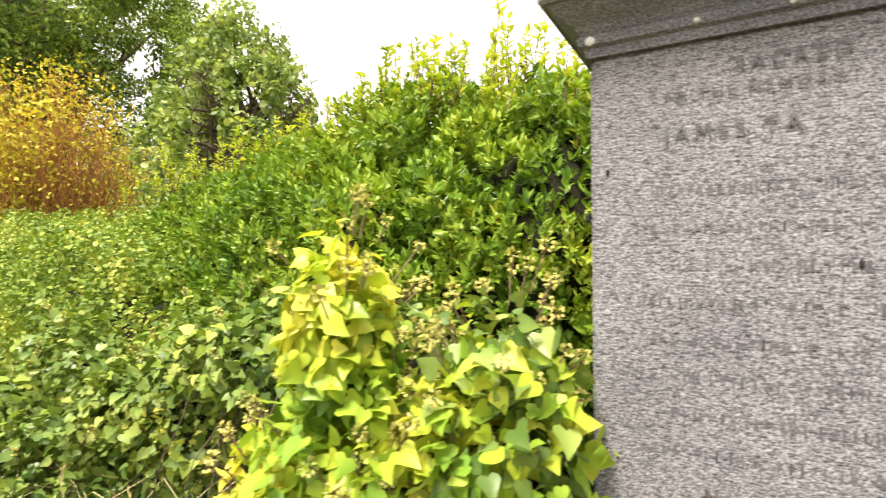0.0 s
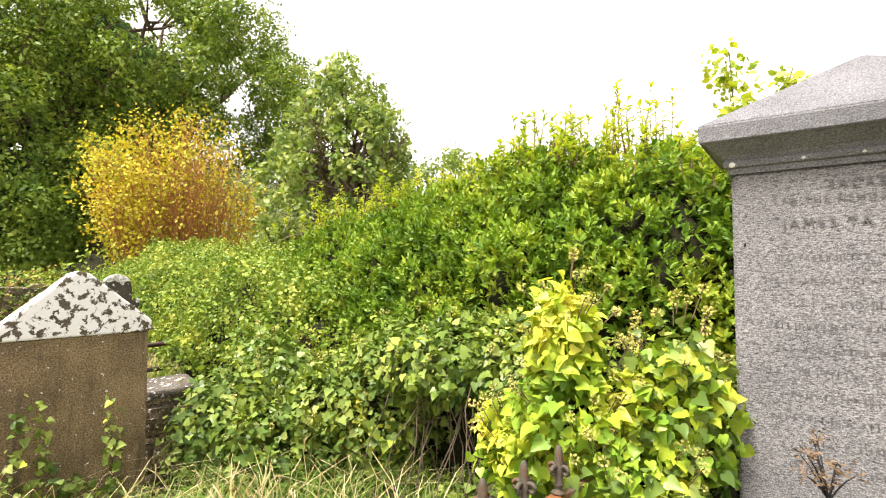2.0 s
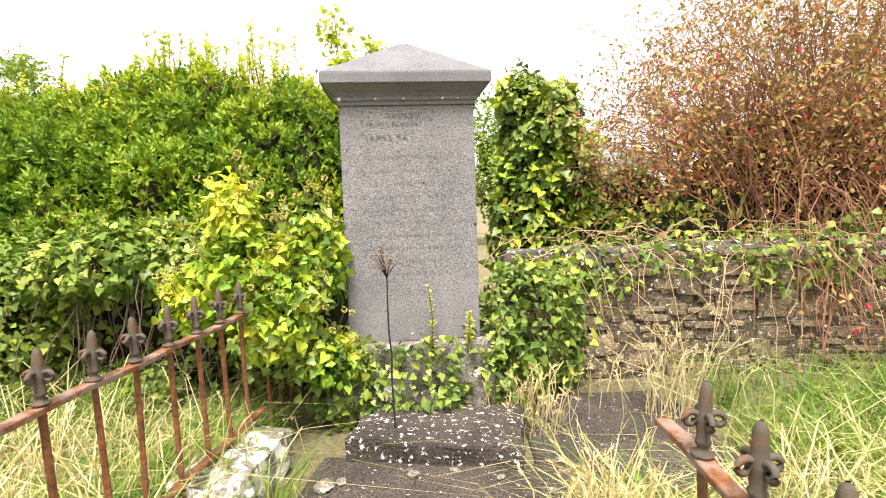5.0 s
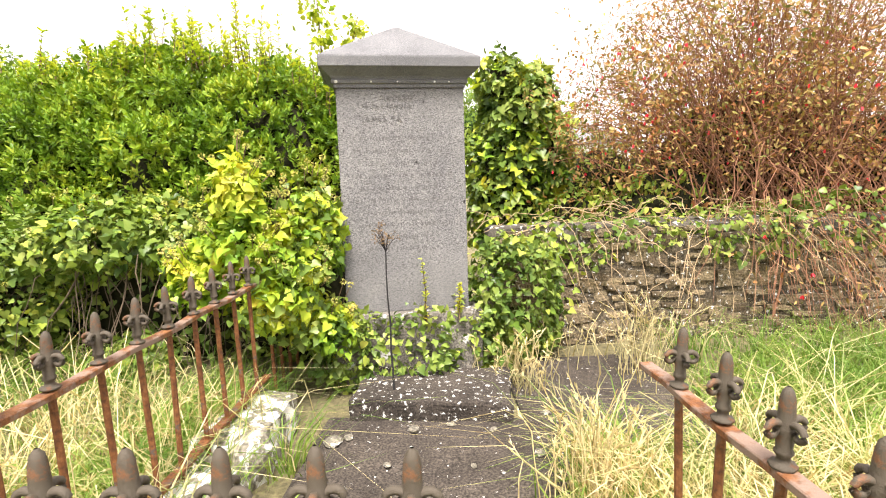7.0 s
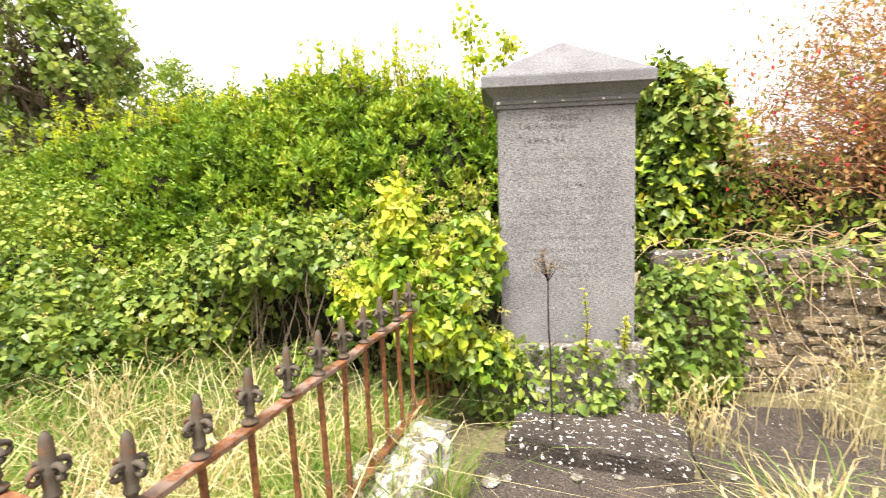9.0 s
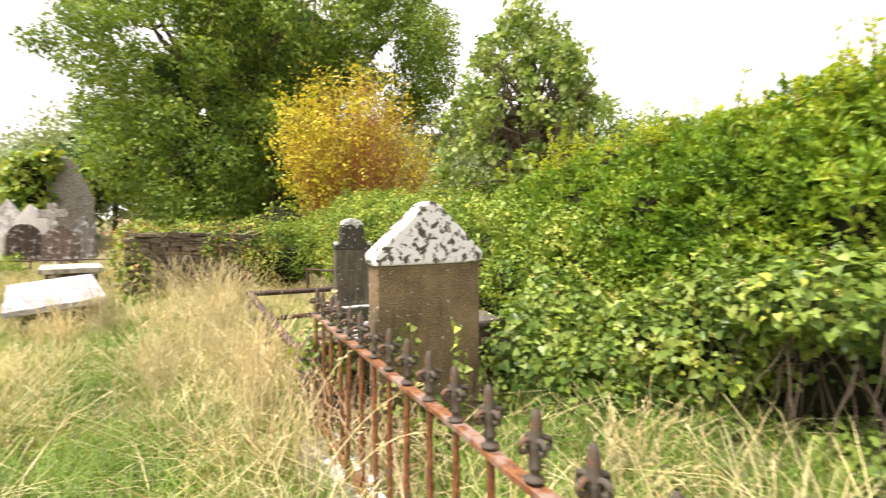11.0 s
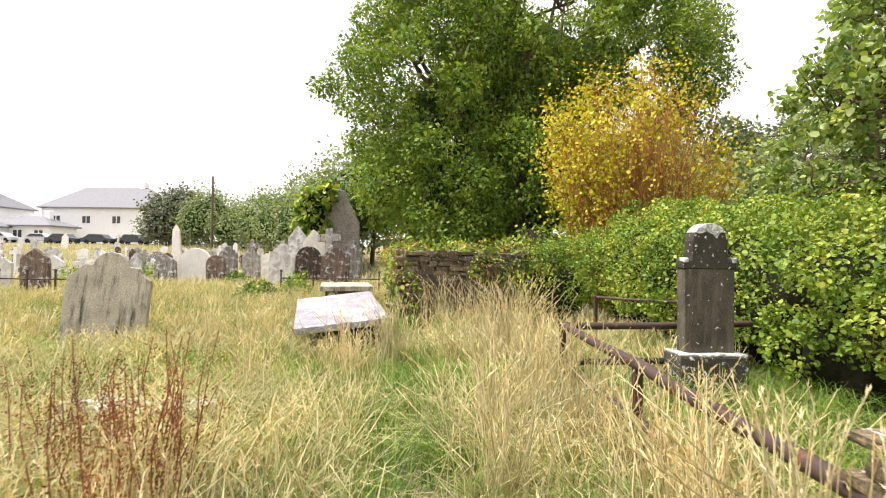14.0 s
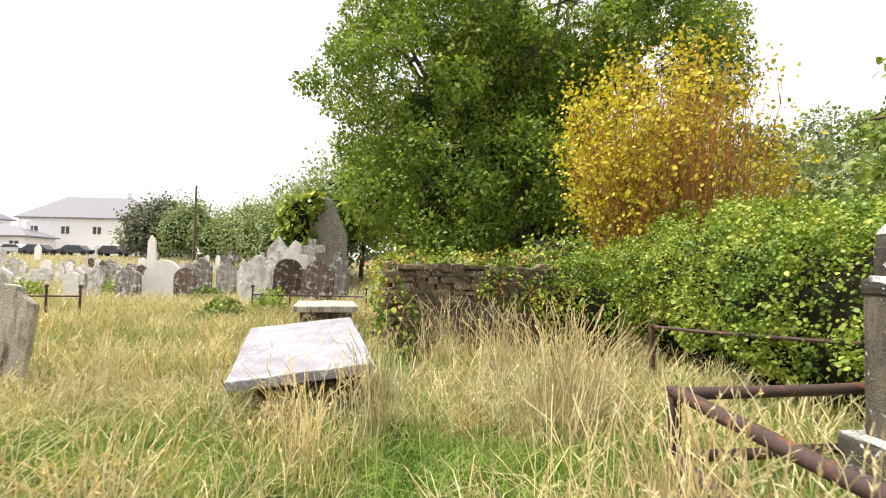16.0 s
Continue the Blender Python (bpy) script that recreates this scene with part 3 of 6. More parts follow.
def pebble(x, y, z, s, seed, mat, label):
    bm = bmesh.new()
    bmesh.ops.create_icosphere(bm, subdivisions=2, radius=1)
    for v in bm.verts:
        k = 1 + 0.35 * noise.noise(v.co * 1.6 + Vector((seed, 0, 0)))
        v.co = Vector((v.co.x * s * k, v.co.y * s * 0.8 * k, v.co.z * s * 0.45 * k + s * 0.2))
    me = bpy.data.meshes.new("stone")
    bm.to_mesh(me)
    bm.free()
    me.materials.append(mat)
    ob = tagged(new("stone", me), label, "stone", "loose stones on the grave")
    ob.matrix_basis = pose(x, y, z, 0, 0, seed * 47)


for i, (x, y, s) in enumerate(((-0.4, 0.33, 0.05), (-0.33, 0.38, 0.03), (0.0, 0.45, 0.035), (0.2, 0.5, 0.022), (0.42, 0.44, 0.024), (0.62, 0.2, 0.03), (-0.1, 0.12, 0.02), (0.72, 0.62, 0.025), (0.9, 0.5, 0.02), (0.3, 0.1, 0.018))):
    pebble(x, y, 0.04, s, i + 1, M_LICHEN, "small pale stone lying on the dark gravel")

# ---- iron railings ----


def finial_mesh():
    """A cast spear with scrolls, a collar under it."""
    prof = ((0.0, 0.014), (0.003, 0.025), (0.009, 0.025), (0.013, 0.013), (0.024, 0.012), (0.03, 0.017), (0.036, 0.017), (0.042, 0.014), (0.07, 0.017), (0.086, 0.019), (0.096, 0.0155), (0.12, 0.0145), (0.142, 0.013), (0.156, 0.0095), (0.164, 0.003))
    k = 8
    a = np.linspace(0, 2 * np.pi, k, endpoint=False)
    v = np.array([[(r * np.cos(t), r * np.sin(t), z) for t in a] for z, r in prof]).reshape(-1, 3)
    idx = np.arange(len(v)).reshape(-1, k)
    f = np.stack([idx[:-1], np.roll(idx, -1, 1)[:-1], np.roll(idx, -1, 1)[1:], idx[1:]], -1).reshape(-1, 4)
    tb = Tubes(6)
    for ang in (0, np.pi / 2, np.pi, 1.5 * np.pi):
        th = np.linspace(2.6, -3.4, 12)
        rr = np.linspace(0.019, 0.006, 12)
        x, z = 0.027 + rr * np.cos(th), 0.08 + rr * np.sin(th)
        tb.add(np.stack([x * np.cos(ang), x * np.sin(ang), z], -1), np.linspace(0.0075, 0.0058, 12))
    tv, tf = np.concatenate(tb.v), np.concatenate(tb.f)
    return raw_mesh("finial", np.concatenate([v, tv]), [np.concatenate([f, tf + len(v)])], M_FINIAL, True)


FINIAL = finial_mesh()


def bar_mesh(name, half, z0, z1, material):
    bm = bmesh.new()
    bmesh.ops.create_cone(bm, cap_ends=True, segments=8, radius1=half, radius2=half * 0.94, depth=z1 - z0)
    for v in bm.verts:
        v.co.z += (z0 + z1) / 2
        v.co.x += 0.003 * math.sin(v.co.z * 9)
    me = bpy.data.meshes.new(name)
    bm.to_mesh(me)
    bm.free()
    me.materials.append(material)
    return me


def flat_rail(a, b, wide, thick):
    """A flat iron bar from a to b, slightly uneven."""
    a, b = Vector(a), Vector(b)
    d = b - a
    bm = bmesh.new()
    n = 14
    side = Vector((-d.y, d.x, 0)).normalized() * wide / 2
    rings = []
    for i in range(n + 1):
        p = a + d * (i / n) + Vector((0, 0, 0.004 * math.sin(i * 1.7))) + side * 0.08 * math.sin(i * 2.3)
        rings.append([bm.verts.new(p + s * side + Vector((0, 0, h))) for s, h in ((-1, -thick / 2), (1, -thick / 2), (1, thick / 2), (-1, thick / 2))])
    for p, q in zip(rings, rings[1:]):
        for i in range(4):
            j = (i + 1) % 4
            bm.faces.new((p[i], q[i], q[j], p[j]))
    bm.faces.new(rings[0])
    bm.faces.new(rings[-1][::-1])
    bmesh.ops.recalc_face_normals(bm, faces=list(bm.faces))
    bmesh.ops.bevel(bm, geom=[e for e in bm.edges if e.is_manifold and e.calc_face_angle(0) > 1], offset=0.003, segments=1, affect="EDGES")
    return bm


def railing(a, b, spacing, low, first=0.1, skip=(), label=""):
    """Top bar from a to b (at the bar's height), balusters down to height low above ground, a finial on each."""
    a, b = Vector(a), Vector(b)
    ob = thing("iron_railing", label, "railing", None, "iron grave railings")
    part("top_rail", flat_rail(a, b, 0.04, 0.02), M_RAILTOP, ob, "rust-stained flat top bar")
    drop = Vector((0, 0, a.z - low))
    lowb = Vector((b.x, b.y, low + (b.z - a.z)))
    part("bottom_rail", flat_rail(a - drop, lowb, 0.045, 0.018), M_RUST, ob)
    L = (b - a).length
    n = int((L - first) / spacing) + 1
    bar = bar_mesh("baluster", 0.0115, low - a.z - 0.08, 0.0, M_RUST)
    r = random.Random(int(L * 100))
    for i in range(n):
        p = a + (b - a) * ((first + i * spacing) / L)
        tilt = r.uniform(-1.6, 1.6), r.uniform(-1.6, 1.6)
        hang("baluster", bar, ob, pose(p.x, p.y, p.z, *tilt, r.uniform(0, 90)))
        if i not in skip:
            hang("finial", FINIAL, ob, pose(p.x, p.y, p.z + 0.011, tilt[0] * 1.5, tilt[1] * 1.5, math.degrees(math.atan2((b - a).y, (b - a).x)) + r.uniform(-8, 8)), "cast iron spear finial with scrolls")


railing((-0.87, 0.76, 0.8), (-0.87, -1.34, 0.8), 0.195, 0.24, 0.18, label="rusty iron railing with spear finials on a lichened kerb")
railing((-0.85, -1.38, 0.79), (0.19, -1.4, 0.79), 0.14, 0.2, 0.03, label="rusty iron front railing ending at a gateway gap")
railing((0.8, -0.6, 0.775), (0.93, -2.5, 0.785), 0.192, 0.2, 0.2, label="rusty iron railing with a loose end, spear finials")
railing((-4.05, -0.93, 0.87), (-0.9, -1.27, 0.83), 0.19, 0.22, 0.06, label="long rusty iron railing with spear finials beside tall grass")
# bars of the corner that lost its top bar
stub = thing("iron_railing", "three bare rusty railing bars without a top bar", "railing", None, "iron grave railings")
for i in range(4):
    hang("baluster", bar_mesh("baluster", 0.0115, 0.1, 0.76, M_RUST), stub, pose(-0.865, 0.86 + i * 0.15, 0, 1, -1, 0))


def rough_block(name, x0, x1, y0, y1, z0, z1, seed, mat, label, category, group=""):
    bm = box_bm(x0, x1, y0, y1, z0, z1, 0.07, 0.06, 5, seed)
    me = bpy.data.meshes.new(name)
    bm.to_mesh(me)
    bm.free()
    me.materials.append(mat)
    return tagged(new(name, me), label, category, group)


rough_block("kerb_stone", -0.98, -0.66, -0.05, 0.72, -0.05, 0.2, 1, M_LICHEN, "white lichened kerb stone under the railing", "kerb", "kerb stones")
rough_block("kerb_stone", -0.99, -0.68, -1.3, -0.1, -0.05, 0.17, 2, M_LICHEN, "grassy lichened kerb stone under the railing", "kerb", "kerb stones")
rough_block("kerb_stone", -0.66, 0.14, -1.52, -1.28, -0.05, 0.15, 3, M_LICHEN, "lichened kerb stone under the front railing", "kerb", "kerb stones")
for i in range(4):
    x = -3.85 + i * 0.74
    k = rough_block("kerb_stone", x, x + 0.7, -0.13, 0.13, -0.12, 0.18, 6 + i, M_LICHEN, "white lichened kerb stone in the grass", "kerb", "kerb stones")
    k.matrix_basis = pose(0, -0.92 - 0.137 * (x + 4.3), 0)

# ---- headstones near the walk ----


def arc(cx, cz, r, a0, a1, n):
    return [(cx + r * math.cos(radians(a0 + (a1 - a0) * i / n)), cz + r * math.sin(radians(a0 + (a1 - a0) * i / n))) for i in range(n + 1)]


def build_gable_stone():
    ob = thing("headstone", "weathered brown headstone with gabled lichen-white top", "headstone", pose(-3.62, -0.32, 0, 0, 0, 92))
    part("slab", slab_bm([(-0.37, -0.2), (0.37, -0.2), (0.375, 1.19), (-0.375, 1.19)], 0.13, 0.01), M_SAND, ob, "brown stained sandstone face")
    part("gable", slab_bm([(-0.39, 1.19), (0.39, 1.19), (0.395, 1.26), (0.05, 1.565), (0.0, 1.585), (-0.05, 1.565), (-0.395, 1.26)], 0.15, 0.014), M_SANDTOP, ob, "gabled top crusted with white lichen", m=pose(0, -0.01, 0))


build_gable_stone()


def build_small_stone():
    ob = thing("headstone", "slim dark headstone with rounded lichen-white head on plinth", "headstone", pose(-7.5, 0.72, 0, 0, 0, 84))
    part("plinth", box_bm(-0.32, 0.32, -0.09, 0.24, -0.3, 0.33, 0.02, 0.012, 3, 2), M_DARKTOP, ob, "low plinth with white lichen top")
    part("plinth_crust", box_bm(-0.315, 0.315, -0.085, 0.235, 0.322, 0.345, 0.01, 0.012, 4, 5), M_CRUST, ob, "white lichen crust on the plinth")
    part("slab", slab_bm([(-0.235, 0.26), (0.235, 0.26), (0.235, 1.12), (-0.235, 1.12)], 0.15, 0.01), M_DARK, ob, "dark slate-brown shaft")
    shoulder = [(0.245, 1.12), (0.25, 1.16), (0.245, 1.2), (0.215, 1.215), (0.19, 1.2), (0.17, 1.2), (0.165, 1.24), (0.165, 1.38)]
    part("head", slab_bm(shoulder + arc(0, 1.38, 0.16, 4, 176, 10) + [(-x, z) for x, z in reversed(shoulder)], 0.16, 0.012), M_DARKHEAD, ob, "rounded blackened head with knobbed shoulders", m=pose(0, -0.005, 0))
    part("lichen_crust", slab_bm(arc(0, 1.38, 0.167, 28, 152, 10) + [(-0.09, 1.44), (-0.04, 1.465), (0.02, 1.44), (0.06, 1.40), (0.09, 1.45)], 0.17, 0.01), M_CRUST, ob, "white lichen crust on the head", m=pose(0, -0.01, 0))
    for side in (-1, 1):
        part("lichen_crust", box_bm(side * 0.226 - 0.024, side * 0.226 + 0.024, -0.012, 0.1, 1.175, 1.222, 0.01, 0.012, 3, 7 + side), M_CRUST, ob, "white lichen crust on the shoulder")


build_small_stone()


def shouldered_outline(w, h, bottom=-0.3):
    d = 0.43 * w
    side = [(w, h - 0.4), (0.97 * w, h - 0.355), (0.88 * w, h - 0.325), (0.78 * w, h - 0.285), (0.71 * w, h - 0.24), (0.67 * w, h - 0.2), (0.62 * w, h - 0.185), (d * 1.06, h - 0.185)]
    return [(-w, bottom), (w, bottom)] + side + arc(0, h - d, d, 12, 168, 14) + [(-x, z) for x, z in reversed(side)]


hs = thing("headstone", "leaning grey headstone with round shouldered top, dark streaks", "headstone", pose(-10.6, -6.0, -0.05, -2, 5, 97))
part("slab", slab_bm(shouldered_outline(0.51, 1.27), 0.13, 0.012), M_GREYSTONE, hs)

# ---- ledgers ----
led = thing("ledger_tomb", "pale grey ledger slab on a rough stone base", "tomb", pose(-9.35, -2.72, 0, 0, 0, 0))
part("base", box_bm(-1.9, -0.12, -0.42, 0.44, -0.25, 0.29, 0.02, 0.03, 5, 4), M_RUBBLE, led, "rough dark stone base")
part("slab", box_bm(-2.0, 0.05, -0.56, 0.56, 0.0, 0.085, 0.012, 0.006, 3, 4), M_LEDGER, led, "pale worn slab", m=pose(0, 0, 0.33, 6, 5, 7))
led2 = thing("chest_tomb", "low brown chest tomb with a flat stone top", "tomb", pose(-15.6, -3.0, 0, 0, 0, 4))
part("chest", box_bm(-1.7, 0, -0.5, 0.5, -0.25, 0.36, 0.02, 0.015, 3, 6), M_FAR[2], led2, "brown stone chest")
part("slab", box_bm(-1.8, 0.1, -0.62, 0.62, 0.36, 0.48, 0.015, 0.01, 3, 6), M_GREYSTONE, led2, "flat grey top slab")

# ---- rubble walls ----


def rubble_mesh(seed, L, D, H):
    """One flat, chipped fieldstone."""
    bm = box_bm(-L / 2, L / 2, -D / 2, D / 2, -H / 2, H / 2, 0, 0, 1)
    for v in bm.verts:
        edge = (abs(v.co.x) / L + abs(v.co.y) / D + abs(v.co.z) / H)
        p = v.co * 9 + Vector((seed * 3.1, seed, 0))
        v.co *= 1.0 - 0.12 * max(0, edge - 1.0)
        v.co += Vector((noise.noise(p) * L, noise.noise(p + Vector((5, 0, 0))) * D * 0.7, noise.noise(p + Vector((0, 5, 0))) * H)) * 0.2
    me = bpy.data.meshes.new("stone")
    bm.to_mesh(me)
    bm.free()
    me.materials.append(M_RUBBLE)
    return me


STONES = [rubble_mesh(i, 0.1 + 0.035 * (i % 6), 0.16, 0.035 + 0.013 * (i % 5)) for i in range(15)]


def rubble_wall(name, label, a, b, thick, height, seed, faces=(1,), limit=300, kind="structure", scale=1.0, ends=(), worn=0.03):
    """A wall from a to b (its face towards the right-hand side of a to b): a mortar body with stones laid in rough courses."""
    a, b = Vector((*a, 0)), Vector((*b, 0))
    L = (b - a).length
    yaw = math.degrees(math.atan2((b - a).y, (b - a).x))
    ob = thing(name, label, "wall", pose(a.x, a.y, 0, 0, 0, yaw), kind=kind)
    part("mortar", box_bm(0, L, 0.0, thick, -0.3, height - 0.02, 0.03, worn, 8, seed), M_MORTAR, ob, "earthy mortar core")
    r = random.Random(seed)
    made = 0
    spots = []
    for side in faces:
        z = 0.0
        while z < height:
            x = r.uniform(0, 0.1)
            course = r.uniform(0.05, 0.085) * scale
            while x < L:
                k = r.randrange(15)
                w = (0.1 + 0.035 * (k % 6)) * scale
                spots.append((x + w / 2, r.uniform(0.045, 0.085) if side > 0 else thick - 0.05, z + course / 2 + r.uniform(-0.016, 0.016), k, r.uniform(-8, 8), 0))
                x += w * r.uniform(0.9, 1.15) + 0.01
            z += course
    for ex in ends:
        z = 0.0
        while z < height:
            y = r.uniform(0.02, 0.08)
            while y < thick:
                k = r.randrange(15)
                w = (0.1 + 0.035 * (k % 6)) * scale
                spots.append((ex * L, min(y + w / 2, thick), z + 0.03, k, r.uniform(-4, 4), 90))
                y += w + 0.01
            z += 0.07 * scale
    r.shuffle(spots)
    for x, y, z, k, t, turn in spots[:limit]:
        hang("stone", STONES[k], ob, pose(x, y, z, t, t * 0.6, turn + t) @ Matrix.Diagonal((scale, 1, scale, 1)))
    return ob


rubble_wall("wall_garden", "old rubble stone boundary wall with lichen and creepers", (0.55, 1.85), (3.9, 2.15), 0.4, 0.88, 3)
cap = thing("wall_coping", "rounded cement coping along the rubble wall, cracked", "coping", pose(0.55, 1.85, 0.86, 0, 0, 5.1))
part("coping", box_bm(-0.02, 3.38, 0.0, 0.42, -0.04, 0.1, 0.05, 0.06, 10, 12), M_COPING, cap)
rubble_wall("wall_plot", "low rubble wall with a lichened slab on top", (-3.98, -0.82), (-3.98, 0.5), 0.45, 0.66, 5, (1, -1), 200, ends=(0,))
cop = thing("coping_slab", "white lichened flat slab lying on the low rubble wall", "slab", pose(-4.2, -0.1, 0.655, 1, -2, 90))
part("slab", box_bm(-0.7, 0.62, -0.24, 0.27, 0, 0.06, 0.02, 0.03, 5, 21), M_COPING, cop)
rubble_wall("wall_ruin", "ruined rubble plot wall overgrown along the top", (-13.4, 1.2), (-13.4, -1.75), 0.5, 1.3, 9, (-1,), 300, scale=1.6, worn=0.12)
rubble_wall("wall_ruin_return", "ruined rubble wall end, overgrown", (-17.5, -1.9), (-13.3, -1.9), 0.5, 1.3, 10, (1,), 200, scale=1.8, worn=0.12)

# ---- pipe rails round the western plot ----


def pipe_rail(points, posts, label):
    ob = thing("pipe_railing", label, "railing", None, "pipe railings")
    for (a, b, r) in points:
        tb = Tubes(10)
        tb.add(bent(a, b, -0.01, 9, 0.003), r)
        hang("rail", tb.mesh("rail", M_PIPE), ob, None, "brown rusted pipe")
    for (x, y, h) in posts:
        bm = box_bm(x - 0.026, x + 0.026, y - 0.026, y + 0.026, -0.35, h, 0.006)
        part("post", bm, M_PIPE, ob)
        bm = box_bm(x - 0.036, x + 0.036, y - 0.036, y + 0.036, h, h + 0.025, 0.008)
        part("post_cap", bm, M_PIPE, ob)


pipe_rail([((-4.3, -0.88, 0.48), (-6.1, -0.75, 0.56), 0.038), ((-6.1, -0.75, 0.56), (-7.75, -0.6, 0.58), 0.036), ((-4.3, -0.88, 0.14), (-6.1, -0.75, 0.21), 0.036), ((-6.1, -0.75, 0.21), (-7.75, -0.6, 0.23), 0.034)],
          [(-6.1, -0.75, 0.56), (-7.75, -0.6, 0.58), (-4.3, -0.88, 0.48)], "brown rusted two-bar pipe railing leading through grass")
pipe_rail([((-7.75, -0.6, 0.57), (-7.95, 1.5, 0.55), 0.034), ((-7.75, -0.6, 0.23), (-7.95, 1.5, 0.2), 0.032)], [], "brown rusted two-bar pipe railing behind a headstone")
pipe_rail([((-10.8, 1.1, 0.6), (-8.8, 1.75, 0.68), 0.02)], [(-10.8, 1.1, 0.6)], "thin bent rusty rail under the brambles")

# ---- hedges and bushes ----


def bush(name, label, category, lumps, leaf_sets, core=0.72, seed=1, twigs=None, floor=0.0, core_material=None, group="", inner=None):
    ob = thing(name, label, category, group=group)
    if core:
        hang("shade_core", core_mesh(inner or lumps, core, seed, material=core_material, floor=floor - 0.1), ob, None, "near-black solid core coloured as the shade inside")
    for k, kw in enumerate(leaf_sets):
        kw = dict(kw)
        nm = kw.pop("part", "leaves")
        hang(nm, foliage(lumps, seed=seed * 31 + k * 7, floor=floor, name=nm, **kw), ob)
    return ob


def shoots(ob, bases, height, lean, leaf, shape, material, seed, twig=M_TWIG, per=16, radius=0.006, leafname="shoot_leaves", top_only=0.0):
    """Upright whips with leaves along them."""
    r = np.random.default_rng(seed)
    tb = Tubes(4)
    P, A, N, S = [], [], [], []
    for b in bases:
        h = height * r.uniform(0.55, 1.25)
        tip = np.array(b) + np.array([r.normal(0, lean) * h, r.normal(0, lean) * h, h])
        pts = bent(b, tip, 0, 5, 0.015 * h)
        tb.mark()
        tb.add(pts, np.linspace(radius, radius * 0.35, 5))
        for i in range(per):
            s = top_only + (1 - top_only) * r.random() ** 0.8
            q = np.array([np.interp(s, np.linspace(0, 1, 5), pts[:, j]) for j in range(3)])
            a = r.uniform(0, 6.28)
            d = np.array([math.cos(a), math.sin(a), r.uniform(0.2, 0.9)])
            P.append(q), A.append(d), N.append(np.array([-math.cos(a), -math.sin(a), 1.2]) + r.normal(0, 0.3, 3)), S.append(leaf * r.uniform(0.6, 1.2))
    tb.pieces("stem", twig, ob)
    hang(leafname, leaf_mesh(leafname, shape, np.array(P), np.array(A), np.array(N), np.array(S), material), ob)


laurel_lumps = [(-5.9, 3.1, 0.9, 1.0, 1.0, 1.3), (-5.0, 3.05, 1.0, 1.1, 1.1, 1.38), (-4.0, 3.0, 1.05, 1.1, 1.15, 1.35), (-3.1, 2.95, 1.05, 1.1, 1.15, 1.36), (-2.2, 2.9, 1.15, 1.0, 1.1, 1.42), (-1.4, 2.85, 1.1, 0.9, 1.05, 1.3), (-0.75, 2.95, 1.0, 0.7, 1.0, 1.15)]
laurel_tufts = sub_lumps(laurel_lumps, 1300, 0.08, 0.19, 66, 0.6)
laurel = thing("laurel_hedge", "dense glossy green laurel hedge with upright pale shoots", "hedge")
hang("shade_core", core_mesh(laurel_lumps, 0.84, 2), laurel, None, "near-black solid core coloured as the shade inside")
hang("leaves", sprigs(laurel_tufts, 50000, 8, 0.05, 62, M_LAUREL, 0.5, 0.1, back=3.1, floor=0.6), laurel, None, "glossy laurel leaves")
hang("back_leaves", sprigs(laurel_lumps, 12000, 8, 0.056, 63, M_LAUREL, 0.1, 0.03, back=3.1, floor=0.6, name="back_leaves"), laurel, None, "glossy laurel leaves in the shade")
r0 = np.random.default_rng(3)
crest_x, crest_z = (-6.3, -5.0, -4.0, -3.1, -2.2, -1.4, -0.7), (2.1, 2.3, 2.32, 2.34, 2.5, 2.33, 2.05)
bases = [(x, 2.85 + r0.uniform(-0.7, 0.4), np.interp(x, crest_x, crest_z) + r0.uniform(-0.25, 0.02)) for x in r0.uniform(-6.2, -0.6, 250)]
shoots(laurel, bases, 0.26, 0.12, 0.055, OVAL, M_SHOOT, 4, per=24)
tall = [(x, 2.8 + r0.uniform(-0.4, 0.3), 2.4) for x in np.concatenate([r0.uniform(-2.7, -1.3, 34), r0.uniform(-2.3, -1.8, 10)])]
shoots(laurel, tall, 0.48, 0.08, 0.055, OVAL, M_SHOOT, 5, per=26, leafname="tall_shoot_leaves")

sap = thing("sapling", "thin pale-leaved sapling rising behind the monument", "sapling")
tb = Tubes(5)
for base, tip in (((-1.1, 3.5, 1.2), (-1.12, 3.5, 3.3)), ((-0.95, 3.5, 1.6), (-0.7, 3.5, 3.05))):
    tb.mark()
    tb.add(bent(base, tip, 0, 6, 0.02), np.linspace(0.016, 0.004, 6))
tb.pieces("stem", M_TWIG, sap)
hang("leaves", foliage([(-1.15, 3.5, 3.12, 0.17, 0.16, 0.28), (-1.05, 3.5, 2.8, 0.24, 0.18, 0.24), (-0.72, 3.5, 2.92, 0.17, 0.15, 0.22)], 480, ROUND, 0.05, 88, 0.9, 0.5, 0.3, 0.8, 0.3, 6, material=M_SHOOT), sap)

# the mound overhangs a hollow, its shade coloured into a near-black core behind
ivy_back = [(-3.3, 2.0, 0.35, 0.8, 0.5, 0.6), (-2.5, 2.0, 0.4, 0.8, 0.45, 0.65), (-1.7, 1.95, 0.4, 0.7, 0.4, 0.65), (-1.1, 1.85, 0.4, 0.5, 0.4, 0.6)]
